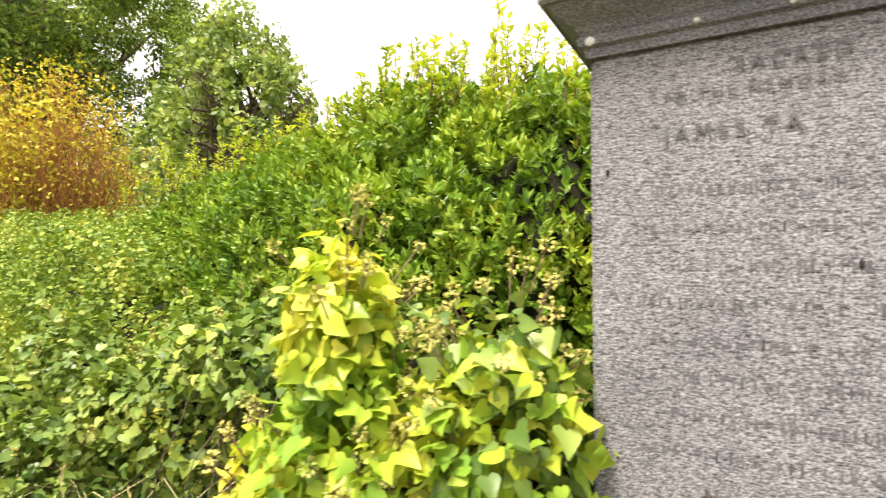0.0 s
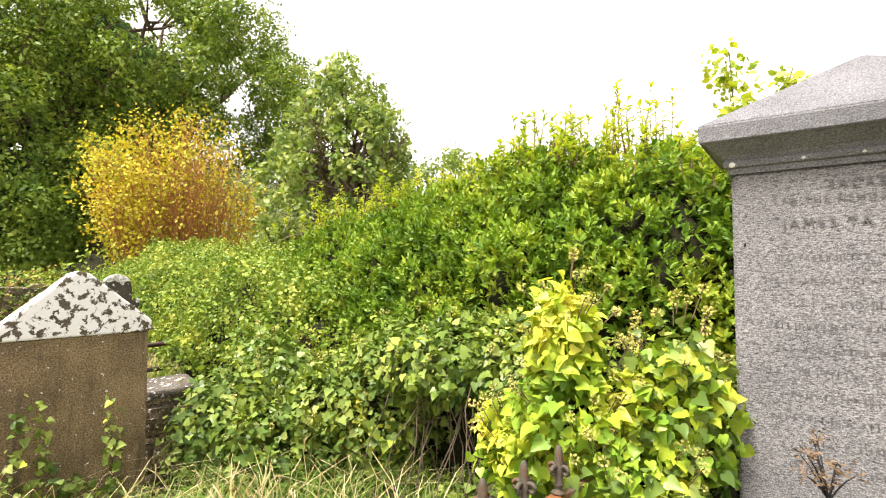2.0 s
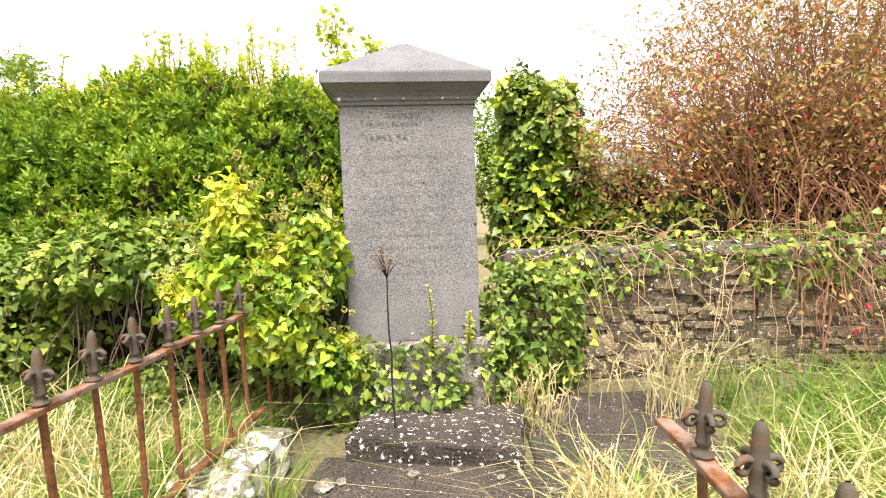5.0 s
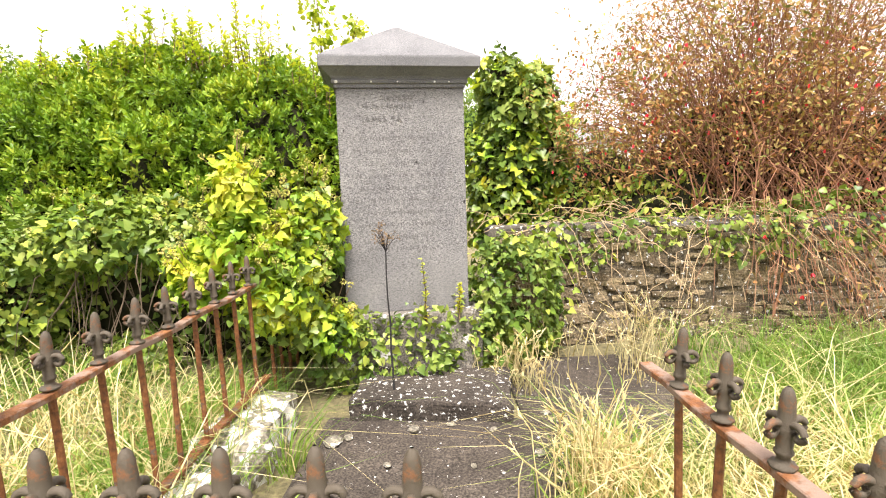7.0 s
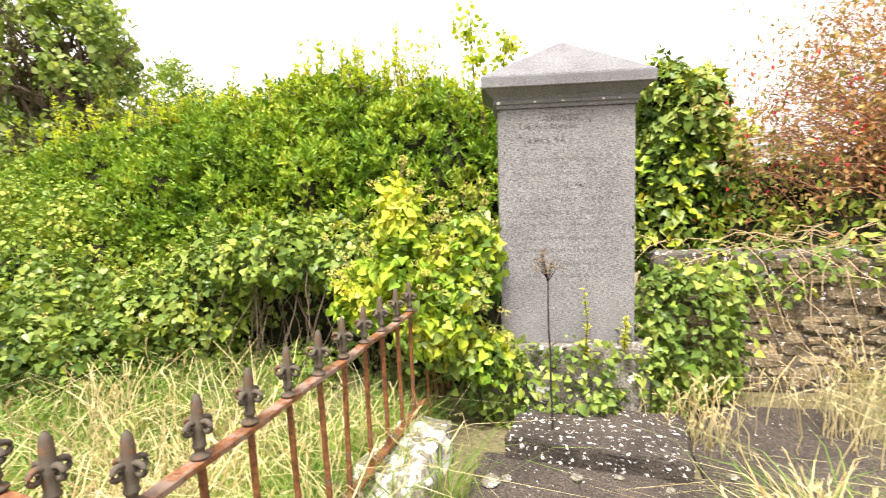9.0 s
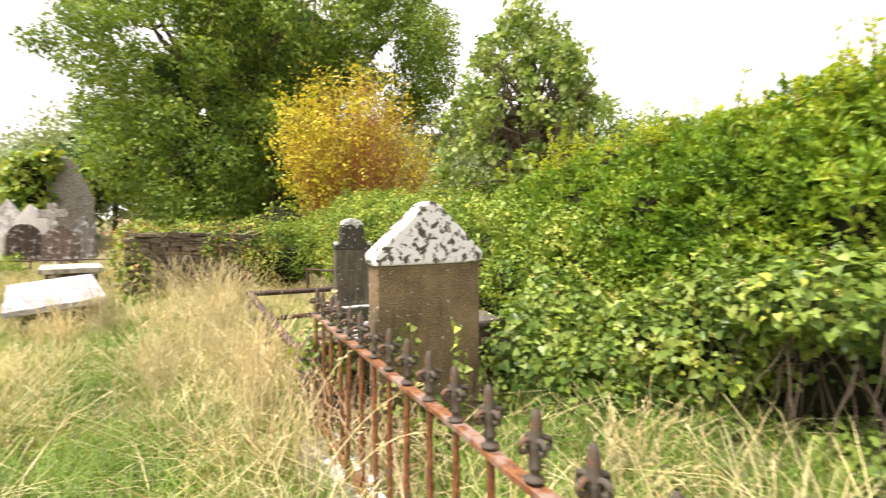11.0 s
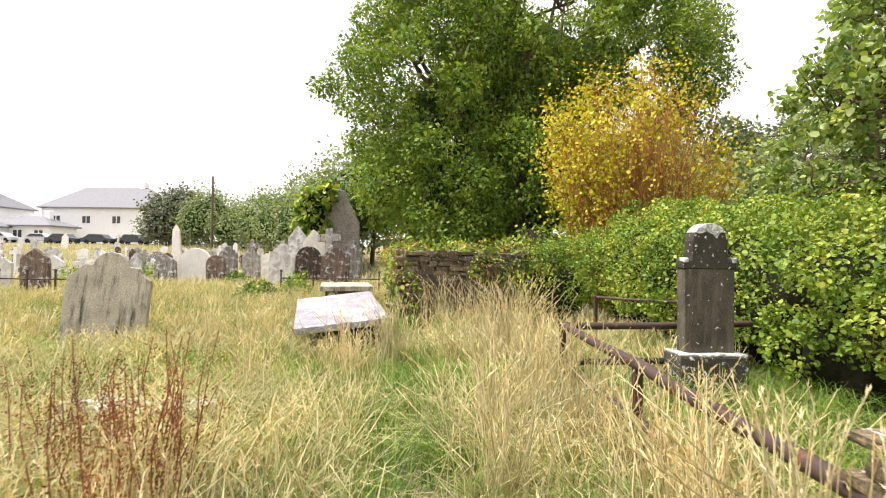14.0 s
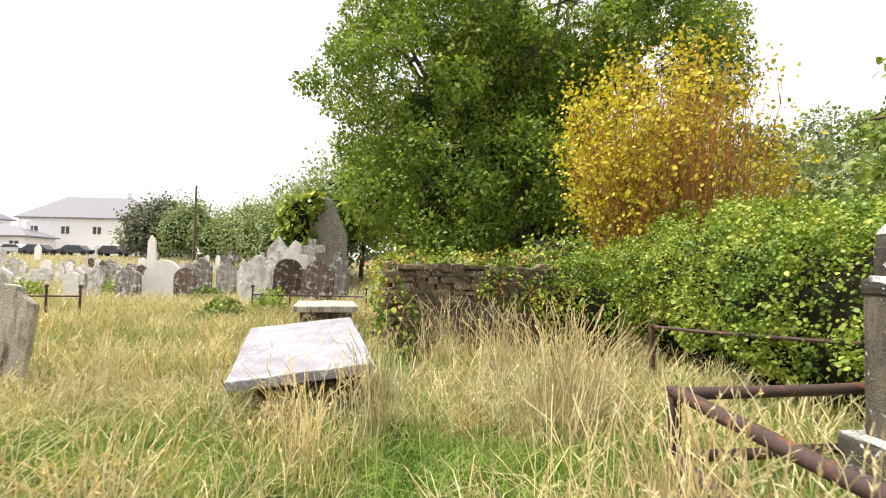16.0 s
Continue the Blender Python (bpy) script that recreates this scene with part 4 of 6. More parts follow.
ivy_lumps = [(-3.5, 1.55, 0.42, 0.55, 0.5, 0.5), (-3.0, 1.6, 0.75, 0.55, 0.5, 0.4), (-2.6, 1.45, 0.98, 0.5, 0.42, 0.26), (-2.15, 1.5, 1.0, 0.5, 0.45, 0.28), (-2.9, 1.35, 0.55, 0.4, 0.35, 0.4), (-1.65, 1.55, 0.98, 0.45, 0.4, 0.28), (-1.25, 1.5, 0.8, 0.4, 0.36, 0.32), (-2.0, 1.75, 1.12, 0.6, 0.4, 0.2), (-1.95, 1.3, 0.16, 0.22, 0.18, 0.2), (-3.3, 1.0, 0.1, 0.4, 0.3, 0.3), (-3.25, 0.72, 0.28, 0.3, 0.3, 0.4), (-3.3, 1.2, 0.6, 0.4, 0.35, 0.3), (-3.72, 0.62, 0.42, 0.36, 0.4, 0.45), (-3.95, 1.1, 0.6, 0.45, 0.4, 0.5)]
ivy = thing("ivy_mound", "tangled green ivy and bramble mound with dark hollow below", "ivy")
hang("shade_core", core_mesh(ivy_back, 0.85, 5), ivy, None, "near-black solid core coloured as the shade inside")
hang("leaves", foliage(ivy_lumps, 15000, IVYLEAF, 0.05, 155, 0.5, 0.22, 0.7, 0.45, 0.35, 3.5, 0.0, material=M_IVY), ivy)
hang("back_leaves", foliage(ivy_back, 5000, IVYLEAF, 0.05, 156, 0.15, 0.15, 0.3, 0.5, 0.5, 3.5, 0.0, material=M_IVY, name="back_leaves"), ivy)
hang("pale_leaves", foliage(ivy_lumps, 9000, IVYLEAF, 0.044, 157, 0.3, 0.3, 0.8, 0.5, 0.3, 3.5, 0.0, material=M_BRAMBLE, name="pale_leaves"), ivy)
tb = Tubes(3)
ri = np.random.default_rng(15)
for i in range(70):
    x = ri.uniform(-3.4, -1.1)
    a0 = (x, ri.uniform(1.2, 1.6), ri.uniform(0.6, 1.0))
    tb.mark()
    tb.add(bent(a0, (x + ri.normal(0, 0.25), ri.uniform(0.85, 1.5), ri.uniform(0.0, 0.2)), ri.uniform(-0.08, 0.12), 7, 0.015), np.linspace(0.005, 0.002, 7))
tb.pieces("hanging_stem", M_BARK, ivy)

lime_lumps = [(-1.0, 0.85, 1.3, 0.15, 0.15, 0.24), (-0.98, 0.88, 0.97, 0.25, 0.22, 0.26), (-1.22, 0.9, 0.8, 0.25, 0.22, 0.22), (-0.8, 0.88, 0.72, 0.28, 0.24, 0.3), (-0.65, 1.02, 1.02, 0.18, 0.18, 0.34), (-0.58, 0.95, 0.5, 0.18, 0.18, 0.18)]
lime = thing("ivy_bush", "bright yellow-green flowering ivy bush against the monument", "ivy")
hang("shade_core", core_mesh([(-0.9, 1.15, 0.75, 0.32, 0.22, 0.5), (-0.65, 1.15, 0.6, 0.2, 0.2, 0.4)], 0.9, 8), lime, None, "near-black solid core coloured as the shade inside")
hang("leaves", foliage(lime_lumps, 6500, IVYLEAF, 0.044, 250, 0.6, 0.35, 0.5, 0.8, 0.5, 5, 0.1, material=M_LIME), lime, None, "yellow-green ivy leaves")
big_leaf = [leaf_mesh("ivy_leaf", IVYLEAF, np.zeros((1, 3)), np.array([[0, 1.0, 0.0]]), np.array([[0.1 * k - 0.2, 0, 1.0]]), np.array([0.042 + 0.006 * k]), M_LIME) for k in range(5)]
lp, lo = lump_points(lime_lumps, 900, 0.04, 259, 0.2, 5, 0.3)
rl = random.Random(12)
front = [i for i in range(len(lp)) if lo[i][1] < 0.3][:180]
for i in front:
    n = (Vector(lo[i]) + Vector((0, 0, 0.8))).normalized()
    n = (n + Vector((rl.gauss(0, 0.5), rl.gauss(0, 0.5), rl.gauss(0, 0.4)))).normalized()
    d = (Vector(lo[i]) * 0.7 + Vector((rl.gauss(0, 0.6), rl.gauss(0, 0.6), -0.6))).normalized()
    x = d.cross(n).normalized()
    q = Matrix((x, d, x.cross(d))).transposed().to_4x4()
    hang("ivy_leaf", rl.choice(big_leaf), lime, Matrix.Translation(lp[i]) @ q)
hang("green_leaves", foliage(lime_lumps[3:], 1500, IVYLEAF, 0.045, 251, 0.6, 0.3, 0.5, 0.75, 0.5, 5, 0.1, material=M_IVY, name="green_leaves"), lime)


def umbels(ob, lumps, count, seed):
    """Round flower heads of the ivy on short stalks."""
    p, o = lump_points(lumps, count * 3, 0.05, seed, 0.2, 5, 0.5)
    keep = o[:, 2] > 0.1
    p, o = p[keep][:count], o[keep][:count]
    r = np.random.default_rng(seed)
    tb = Tubes(3)
    for q, d in zip(p, o):
        d = unit(d + np.array([0, 0, 0.8]))
        tip = q + d * r.uniform(0.05, 0.12)
        tb.mark()
        tb.add(np.array([q, (q + tip) / 2, tip]), 0.0025)
        k = 26
        e = unit(r.normal(0, 1, (k, 3)))
        hang("flower_head", leaf_mesh("flower_head", ROUND, np.repeat(tip[None], k, 0) + e * 0.012, e, np.roll(e, 1, 1), np.full(k, 0.0105), M_UMBEL), ob)
    tb.pieces("flower_stalk", M_TWIG, ob)


umbels(lime, lime_lumps, 150, 3)
umbels(ivy, ivy_lumps, 90, 4)

foot_lumps = [(0.62, 1.55, 0.55, 0.3, 0.3, 0.45), (0.45, 1.3, 0.3, 0.25, 0.22, 0.3), (-0.5, 1.05, 0.3, 0.22, 0.18, 0.35), (-0.1, 1.02, 0.18, 0.4, 0.12, 0.36), (0.8, 1.7, 0.45, 0.3, 0.25, 0.5)]
foot = bush("ivy_skirt", "dark green ivy climbing round the monument's foot", "ivy", foot_lumps,
            [dict(count=5200, shape=IVYLEAF, size=0.04, depth=0.3, rough=0.25, up=0.4, jitter=0.45, droop=0.6, freq=5, material=M_IVY),
             dict(count=500, shape=IVYLEAF, size=0.045, depth=0.1, rough=0.25, up=0.5, droop=0.5, freq=5, material=M_BRAMBLE, part="pale_leaves")], 0.0, 11)

climber = thing("ivy_shoot", "two young ivy shoots climbing the granite shaft", "ivy")
shoots(climber, [(0.05, 1.09, 0.45), (0.26, 1.12, 0.45)], 0.36, 0.04, 0.032, IVYLEAF, M_LIME, 14, per=40)

trunk_lumps = [(0.95, 4.1, 1.2, 0.5, 0.4, 1.0), (1.05, 4.1, 2.05, 0.42, 0.36, 0.5), (1.35, 4.1, 1.6, 0.35, 0.35, 0.5), (0.85, 4.1, 2.4, 0.3, 0.28, 0.35), (1.25, 4.1, 2.35, 0.2, 0.2, 0.3)]
bush("ivy_clad_stump", "ivy-clad tree stump with glossy leaves behind the wall", "ivy", trunk_lumps,
     [dict(count=7500, shape=IVYLEAF, size=0.075, depth=0.35, rough=0.3, up=0.6, jitter=0.5, droop=0.5, freq=4, material=M_IVY),
      dict(count=1300, shape=IVYLEAF, size=0.075, depth=0.12, rough=0.3, up=0.8, droop=0.4, freq=4, material=M_LIME, part="pale_leaves")], 0.7, 13)

bram_lumps = [(-4.6, 2.0, 0.5, 0.8, 0.7, 0.85), (-5.6, 2.2, 0.55, 1.0, 0.8, 1.0), (-6.7, 2.3, 0.6, 1.1, 0.9, 1.1), (-7.9, 2.4, 0.6, 1.2, 1.0, 1.15), (-9.2, 2.6, 0.65, 1.3, 1.1, 1.25), (-10.6, 2.8, 0.7, 1.3, 1.2, 1.45), (-12.0, 2.9, 0.8, 1.3, 1.3, 1.6), (-13.2, 3.2, 0.8, 1.2, 1.5, 1.5), (-13.0, 1.2, 0.45, 0.8, 0.9, 0.85), (-7.0, 1.7, 0.3, 0.7, 0.4, 0.5), (-6.0, 1.65, 0.3, 0.6, 0.35, 0.45), (-8.5, 3.7, 0.9, 2.5, 1.2, 1.25), (-11.5, 4.2, 1.1, 2.5, 1.2, 1.4)]
# the leafy top arches over the foot, where the near-black core stands for shade
bram_tops = [(x, y, z + 0.32, rx, ry, rz * 0.74) for x, y, z, rx, ry, rz in bram_lumps]
bram_clumps = bram_tops + sub_lumps([l for l in bram_tops if l[1] < 3.6], 330, 0.16, 0.42, 19, 0.3)
bush("bramble_thicket", "long sunlit bramble and bindweed thicket", "thicket", bram_clumps,
     [dict(count=230000, shape=ROUND, size=0.037, face=0.45, depth=0.4, rough=0.3, up=0.6, jitter=0.7, droop=0.25, freq=2.4, material=M_BRAMBLE)], 0.64, 17, inner=bram_lumps)

# the autumn shrub: a fan of orange stems with yellow leaves
yel = thing("autumn_shrub", "tall shrub of orange stems with yellow autumn leaves", "shrub")
tb = Tubes(5)
ry = np.random.default_rng(21)
tips = []
for i in range(260):
    a, rr = ry.uniform(0, 6.28), ry.random() ** 0.75
    base = np.array([-14.3 + 0.8 * math.cos(a) * rr, 3.6 + 0.8 * math.sin(a) * rr, 0.0])
    tip = np.array([-14.3 + 2.0 * math.cos(a) * rr, 3.6 + 2.2 * math.sin(a) * rr, ry.uniform(4.1, 5.5) - 1.4 * rr ** 2 + abs(ry.normal(0, 0.15)) + 0.4 * math.sin(3 * a + 1)])
    p = bent(base, tip, 0.25, 8, 0.07)
    tb.mark()
    tb.add(p, np.linspace(0.022, 0.004, 8))
    tips += [p[j] + ry.normal(0, 0.12, 3) for j in (2, 2, 3, 3, 4, 4, 5, 5, 5, 6, 6, 6, 7, 7)]
    for k in range(3):
        j = ry.integers(3, 7)
        q = p[j] + np.array([ry.normal(0, 0.35), ry.normal(0, 0.35), 0.55])
        tb.add(bent(p[j], q, 0, 4, 0.02), np.linspace(0.008, 0.002, 4))
        tips += [q + ry.normal(0, 0.1, 3) for _ in range(3)]
for s in (0, 1):
    tb.mark()
    tb.add(bent((-14.1, 4.0, 0), (-14.4 + 0.5 * s, 4.35 + 0.3 * s, 3.4), 0.1, 7, 0.05), np.linspace(0.07, 0.03, 7))
tb.pieces("stem", M_ORANGETWIG, yel)
T = np.array(tips)
T = np.repeat(T, 5, 0) + ry.normal(0, 0.14, (len(T) * 5, 3))
bare = 0.5 * wave(T, 1.3, 71) + 0.5 * wave(T, 2.6, 78)
T = T[ry.random(len(T)) < np.clip(0.32 + 0.45 * bare + 0.6 * (np.hypot(T[:, 1] - 3.9, (T[:, 2] - 3.3) * 0.6) - 0.8), 0.16, 0.9)]
hang("leaves", leaf_mesh("leaves", ROUND, T, ry.normal(0, 1, T.shape) - np.array([0, 0, 0.4]), ry.normal(0, 0.7, T.shape) + np.array([0, 0, 0.7]), 0.078 * ry.uniform(0.6, 1.35, len(T)), M_YELLOW), yel, None, "yellow autumn leaves")


def tree(name, label, base, height, lumps, count, size, material, seed, shape=ROUND, trunk=0.3, limbs=14, core=0.0, rough=0.25, freq=0.9, depth=0.55, bark=M_BARK, group="trees", clump=0, inner=None):
    """Trunk, limbs that reach into the crown, and a crown of leaves."""
    ob = thing(name, label, "tree", group=group)
    r = np.random.default_rng(seed)
    tb = Tubes(7)
    b = np.array(base, float)
    top = b + np.array([r.normal(0, 0.3), r.normal(0, 0.3), height * 0.75])
    stem = bent(b, top, 0, 9, 0.03 * height)
    tb.add(stem, np.linspace(trunk, trunk * 0.25, 9))
    hang("trunk", tb.mesh("trunk", bark), ob)
    tb = Tubes(5)
    L = np.array(lumps, float)
    for i in range(limbs):
        k = i % len(L)
        j = r.integers(2, 8)
        q = L[k, :3] + unit(r.normal(0, 1, 3)) * L[k, 3:6] * 0.75
        m = bent(stem[j], q, 0.06 * height * r.uniform(-0.2, 1), 7, 0.03 * height)
        tb.mark()
        tb.add(m, np.linspace(trunk * 0.42, trunk * 0.05, 7))
        for _ in range(4):
            w = m[r.integers(3, 6)]
            tb.add(bent(w, w + r.normal(0, 0.065 * height, 3) + np.array([0, 0, 0.05 * height]), 0, 5, 0.01 * height), np.linspace(trunk * 0.13, trunk * 0.02, 5))
    tb.pieces("limb", bark, ob)
    # a solid dark core stands for the shade inside the crown
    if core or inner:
        hang("crown_shade_core", core_mesh(inner or lumps, core or 0.42, seed, "crown_shade_core", M_LEAFSHADE, 0.0, 2), ob, None, "solid dark core coloured as shade within the crown")
    if clump:
        p, o = lump_points(lumps, count // clump, depth, seed, rough, freq, 0.3)
        P = np.repeat(p, clump, 0) + r.normal(0, size * 1.5, (len(p) * clump, 3))
        O = np.repeat(o, clump, 0)
        me = leaf_mesh("crown", shape, P, unit(0.4 * O + r.normal(0, 0.8, P.shape) - np.array([0, 0, 0.25])), unit(O + r.normal(0, 0.5, P.shape) + np.array([0, 0, 0.5])), size * r.uniform(0.6, 1.35, len(P)), material)
    else:
        me = foliage(lumps, count, shape, size, seed, depth, rough, 0.4, 0.6, 0.25, freq, 0.3, name="crown", material=material)
    hang("crown", me, ob)
    return ob


big = [(-26.5, 2.6, 6.5, 4.0, 4.0, 4.5), (-27, 7.5, 7.5, 4.5, 4.5, 5.0), (-26, 5.0, 11.5, 4.5, 5.5, 4.0), (-25.5, -0.5, 8.6, 3.4, 3.6, 3.4), (-24.5, 0.8, 4.0, 3.0, 3.0, 3.0), (-24.5, 4.5, 3.6, 3.2, 4.0, 3.2), (-26, 9.5, 10.5, 4.0, 4.0, 4.0), (-26, 0.5, 12.0, 3.0, 3.2, 2.8)]
# inner: dark lumps set behind the crown to pass for its shaded depth
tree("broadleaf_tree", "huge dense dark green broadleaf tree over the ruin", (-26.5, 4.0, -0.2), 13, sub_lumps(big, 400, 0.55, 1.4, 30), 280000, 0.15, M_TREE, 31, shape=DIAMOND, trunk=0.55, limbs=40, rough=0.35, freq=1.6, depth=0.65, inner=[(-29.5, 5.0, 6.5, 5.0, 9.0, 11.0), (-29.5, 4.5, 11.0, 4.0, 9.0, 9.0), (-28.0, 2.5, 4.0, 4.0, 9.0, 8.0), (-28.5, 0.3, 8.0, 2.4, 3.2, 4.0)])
bush("undergrowth", "dark brambly undergrowth beneath the great tree", "undergrowth", [(-19.5, 0.4, 0.7, 1.6, 1.6, 1.1), (-19.5, 3.0, 0.9, 1.8, 1.8, 1.4), (-20.0, 5.8, 1.0, 1.8, 2.0, 1.6), (-19.5, 8.5, 1.0, 1.8, 2.0, 1.6)],
     [dict(count=16000, shape=ROUND, size=0.1, depth=0.4, rough=0.35, up=0.5, jitter=0.6, droop=0.3, freq=2, material=M_TREE)], 0.8, 79)
pale = [(-9.2, 5.2, 3.3, 1.5, 1.4, 1.7), (-9.5, 5.5, 4.6, 1.15, 1.15, 1.3), (-8.6, 5.3, 3.9, 1.0, 1.0, 1.2), (-10.0, 5.0, 3.2, 1.1, 1.1, 1.5), (-9.0, 5.2, 5.3, 0.6, 0.6, 0.8)]
tree("pale_tree", "airy pale green tree with fluttering leaves", (-9.2, 5.4, 0), 5.8, sub_lumps(pale, 190, 0.12, 0.42, 34), 24000, 0.088, M_LIGHTTREE, 33, trunk=0.14, limbs=60, rough=0.4, freq=3, depth=0.95)
for i, (x, y, h, w, s) in enumerate(((-23, 15, 8.0, 3.6, 41), (-20, 19, 8.5, 3.8, 42), (-28, 14, 9.0, 4.0, 43), (-16, 21, 7.0, 3.5, 44), (-17.5, 9.5, 4.6, 2.4, 45), (-12, 9.5, 3.6, 2.2, 46), (-22.5, 9.5, 6.5, 2.6, 47))):
    lum = [(x, y, h * 0.55, w, w, h * 0.42), (x + w * 0.5, y - w * 0.4, h * 0.45, w * 0.7, w * 0.7, h * 0.33), (x - w * 0.4, y - w * 0.5, h * 0.5, w * 0.7, w * 0.7, h * 0.36)]
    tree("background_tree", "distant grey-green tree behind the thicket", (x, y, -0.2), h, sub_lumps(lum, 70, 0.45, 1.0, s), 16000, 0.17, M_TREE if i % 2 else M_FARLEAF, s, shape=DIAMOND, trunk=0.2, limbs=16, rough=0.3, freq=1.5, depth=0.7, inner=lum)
for i, (x, y, h, w, s) in enumerate(((-4.0, 12, 4.6, 2.0, 51), (1.0, 14, 4.4, 2.0, 52), (-6.5, 15, 5.2, 2.3, 53))):
    lum = [(x, y, h * 0.6, w, w, h * 0.4), (x + w * 0.5, y, h * 0.5, w * 0.7, w * 0.7, h * 0.3)]
    tree("background_tree", "distant tree above the laurel hedge", (x, y, -0.2), h, lum, 6000, 0.16, M_TREE, s, shape=DIAMOND, trunk=0.15, limbs=8, core=0.4, rough=0.3, freq=0.9, depth=0.6, clump=8)

M_STRAW = plain_material("straw_stems", (0.42, 0.3, 0.17), 0.8, 0.4, 9)
# fuchsia over the wall
fu = thing("fuchsia_bush", "large arching fuchsia bush with reddish stems and flowers", "bush")
rf = np.random.default_rng(61)
tb = Tubes(4)
pts = []
for i in range(560):
    a = rf.uniform(0, 6.28)
    base = np.array([3.5 + rf.normal(0, 0.55), 3.3 + rf.normal(0, 0.45), 0.2])
    rr = rf.random() ** 0.55
    tip = np.array([3.55 + 2.3 * math.cos(a) * rr, 3.3 + 1.55 * math.sin(a) * rr, 3.3 - 1.6 * rr ** 2.2 + rf.normal(0, 0.22)])
    p = bent(base, tip, 0.35 * rr + 0.1, 8, 0.06)
    tb.mark()
    tb.add(p, np.linspace(0.009, 0.002, 8))
    for j in (3, 4, 5, 6, 7, 7):
        q = p[j] + rf.normal(0, 0.2, 3) + np.array([0, 0, 0.03])
        tb.add(np.array([p[j], (p[j] + q) / 2 + rf.normal(0, 0.02, 3), q]), np.array([0.003, 0.0022, 0.0015]))
        pts += [q + rf.normal(0, 0.07, 3) for _ in range(9)]
for i in range(170):
    base = np.array([rf.uniform(2.65, 4.8), rf.uniform(2.25, 3.0), rf.uniform(0.9, 1.6)])
    tip = np.array([base[0] + rf.normal(-0.15, 0.3), rf.uniform(1.2, 1.75), rf.uniform(0.05, 0.6)])
    p = bent(base, tip, rf.uniform(0.1, 0.4), 8, 0.03)
    tb.mark()
    tb.add(p, np.linspace(0.004, 0.0015, 8))
    pts += [p[j] + rf.normal(0, 0.05, 3) for j in (2, 4, 5, 6)]
tb.pieces("stem", M_REDTWIG, fu, limit=280, rest="stem_tangle")
T = np.array(pts)
hang("leaves", leaf_mesh("leaves", OVAL, T, rf.normal(0, 1, T.shape) - np.array([0, 0, 0.3]), rf.normal(0, 0.6, T.shape) + np.array([0, -0.3, 0.8]), 0.046 * rf.uniform(0.6, 1.4, len(T)), M_FUCHSIA), fu, None, "small green and russet leaves")
low = T[T[:, 2] < 2.6]
Fp = low[rf.choice(len(low), 330)] + rf.normal(0, 0.05, (330, 3))
Fp = np.repeat(Fp, 3, 0)
hang("flowers", leaf_mesh("flowers", OVAL, Fp, rf.normal(0, 0.3, Fp.shape) - np.array([0, 0, 1.0]), rf.normal(0, 1, Fp.shape), np.full(len(Fp), 0.036), M_FLOWER), fu, None, "hanging crimson flowers")
# near-black lumps put in for the shade behind the stems
hang("shade_core", core_mesh([(3.7, 3.7, 1.2, 1.5, 0.9, 1.2), (2.6, 3.4, 0.8, 0.9, 0.7, 0.7), (4.8, 3.2, 1.1, 1.0, 0.9, 1.0)], 0.8, 5, material=M_SHADE), fu)
garden_lumps = [(2.15, 3.0, 0.85, 0.5, 0.45, 0.5), (2.7, 2.9, 0.75, 0.5, 0.4, 0.4), (3.4, 2.75, 0.75, 0.6, 0.4, 0.35), (1.6, 3.6, 0.7, 0.5, 0.6, 0.65), (1.9, 2.9, 0.75, 0.45, 0.45, 0.45), (2.2, 5.0, 1.1, 1.0, 0.9, 0.95)]
bush("garden_shrub", "low mixed green shrubs behind the rubble wall", "shrub", garden_lumps,
     [dict(count=4500, shape=OVAL, size=0.07, depth=0.4, rough=0.3, up=0.6, jitter=0.5, droop=-0.2, freq=4, material=M_BRAMBLE),
      dict(count=2600, shape=OVAL, size=0.06, depth=0.3, rough=0.35, up=0.6, jitter=0.6, droop=0.1, freq=4, material=M_FUCHSIA, part="pale_leaves")], 0.6, 71)
creeper_lumps = [(1.0, 1.95, 0.88, 0.3, 0.22, 0.16), (1.7, 2.0, 0.9, 0.5, 0.25, 0.14), (2.5, 2.05, 0.92, 0.5, 0.25, 0.16), (1.25, 1.83, 0.72, 0.22, 0.05, 0.1), (2.45, 1.93, 0.74, 0.3, 0.05, 0.1), (3.2, 2.0, 0.95, 0.5, 0.3, 0.25)]
bush("wall_creeper", "ivy creeper trailing over the rubble wall", "ivy", creeper_lumps,
     [dict(count=1300, shape=IVYLEAF, size=0.045, depth=0.3, rough=0.3, up=0.6, jitter=0.5, droop=0.5, freq=5, material=M_IVY),
      dict(count=350, shape=ROUND, size=0.035, depth=0.2, rough=0.3, up=0.6, droop=0.3, freq=5, material=M_BRAMBLE, part="pale_leaves")], 0.0, 73)
ruin_lumps = [(-13.5, -0.9, 1.3, 0.5, 1.0, 0.25), (-13.4, 0.6, 1.35, 0.5, 1.0, 0.35), (-13.5, -1.8, 0.8, 0.35, 0.35, 0.7), (-15.5, -1.7, 1.2, 1.8, 0.5, 0.3), (-12.85, -1.85, 0.5, 0.25, 0.4, 0.6), (-12.85, -0.1, 1.0, 0.15, 0.5, 0.35), (-12.8, 0.8, 0.6, 0.3, 0.5, 0.7)]
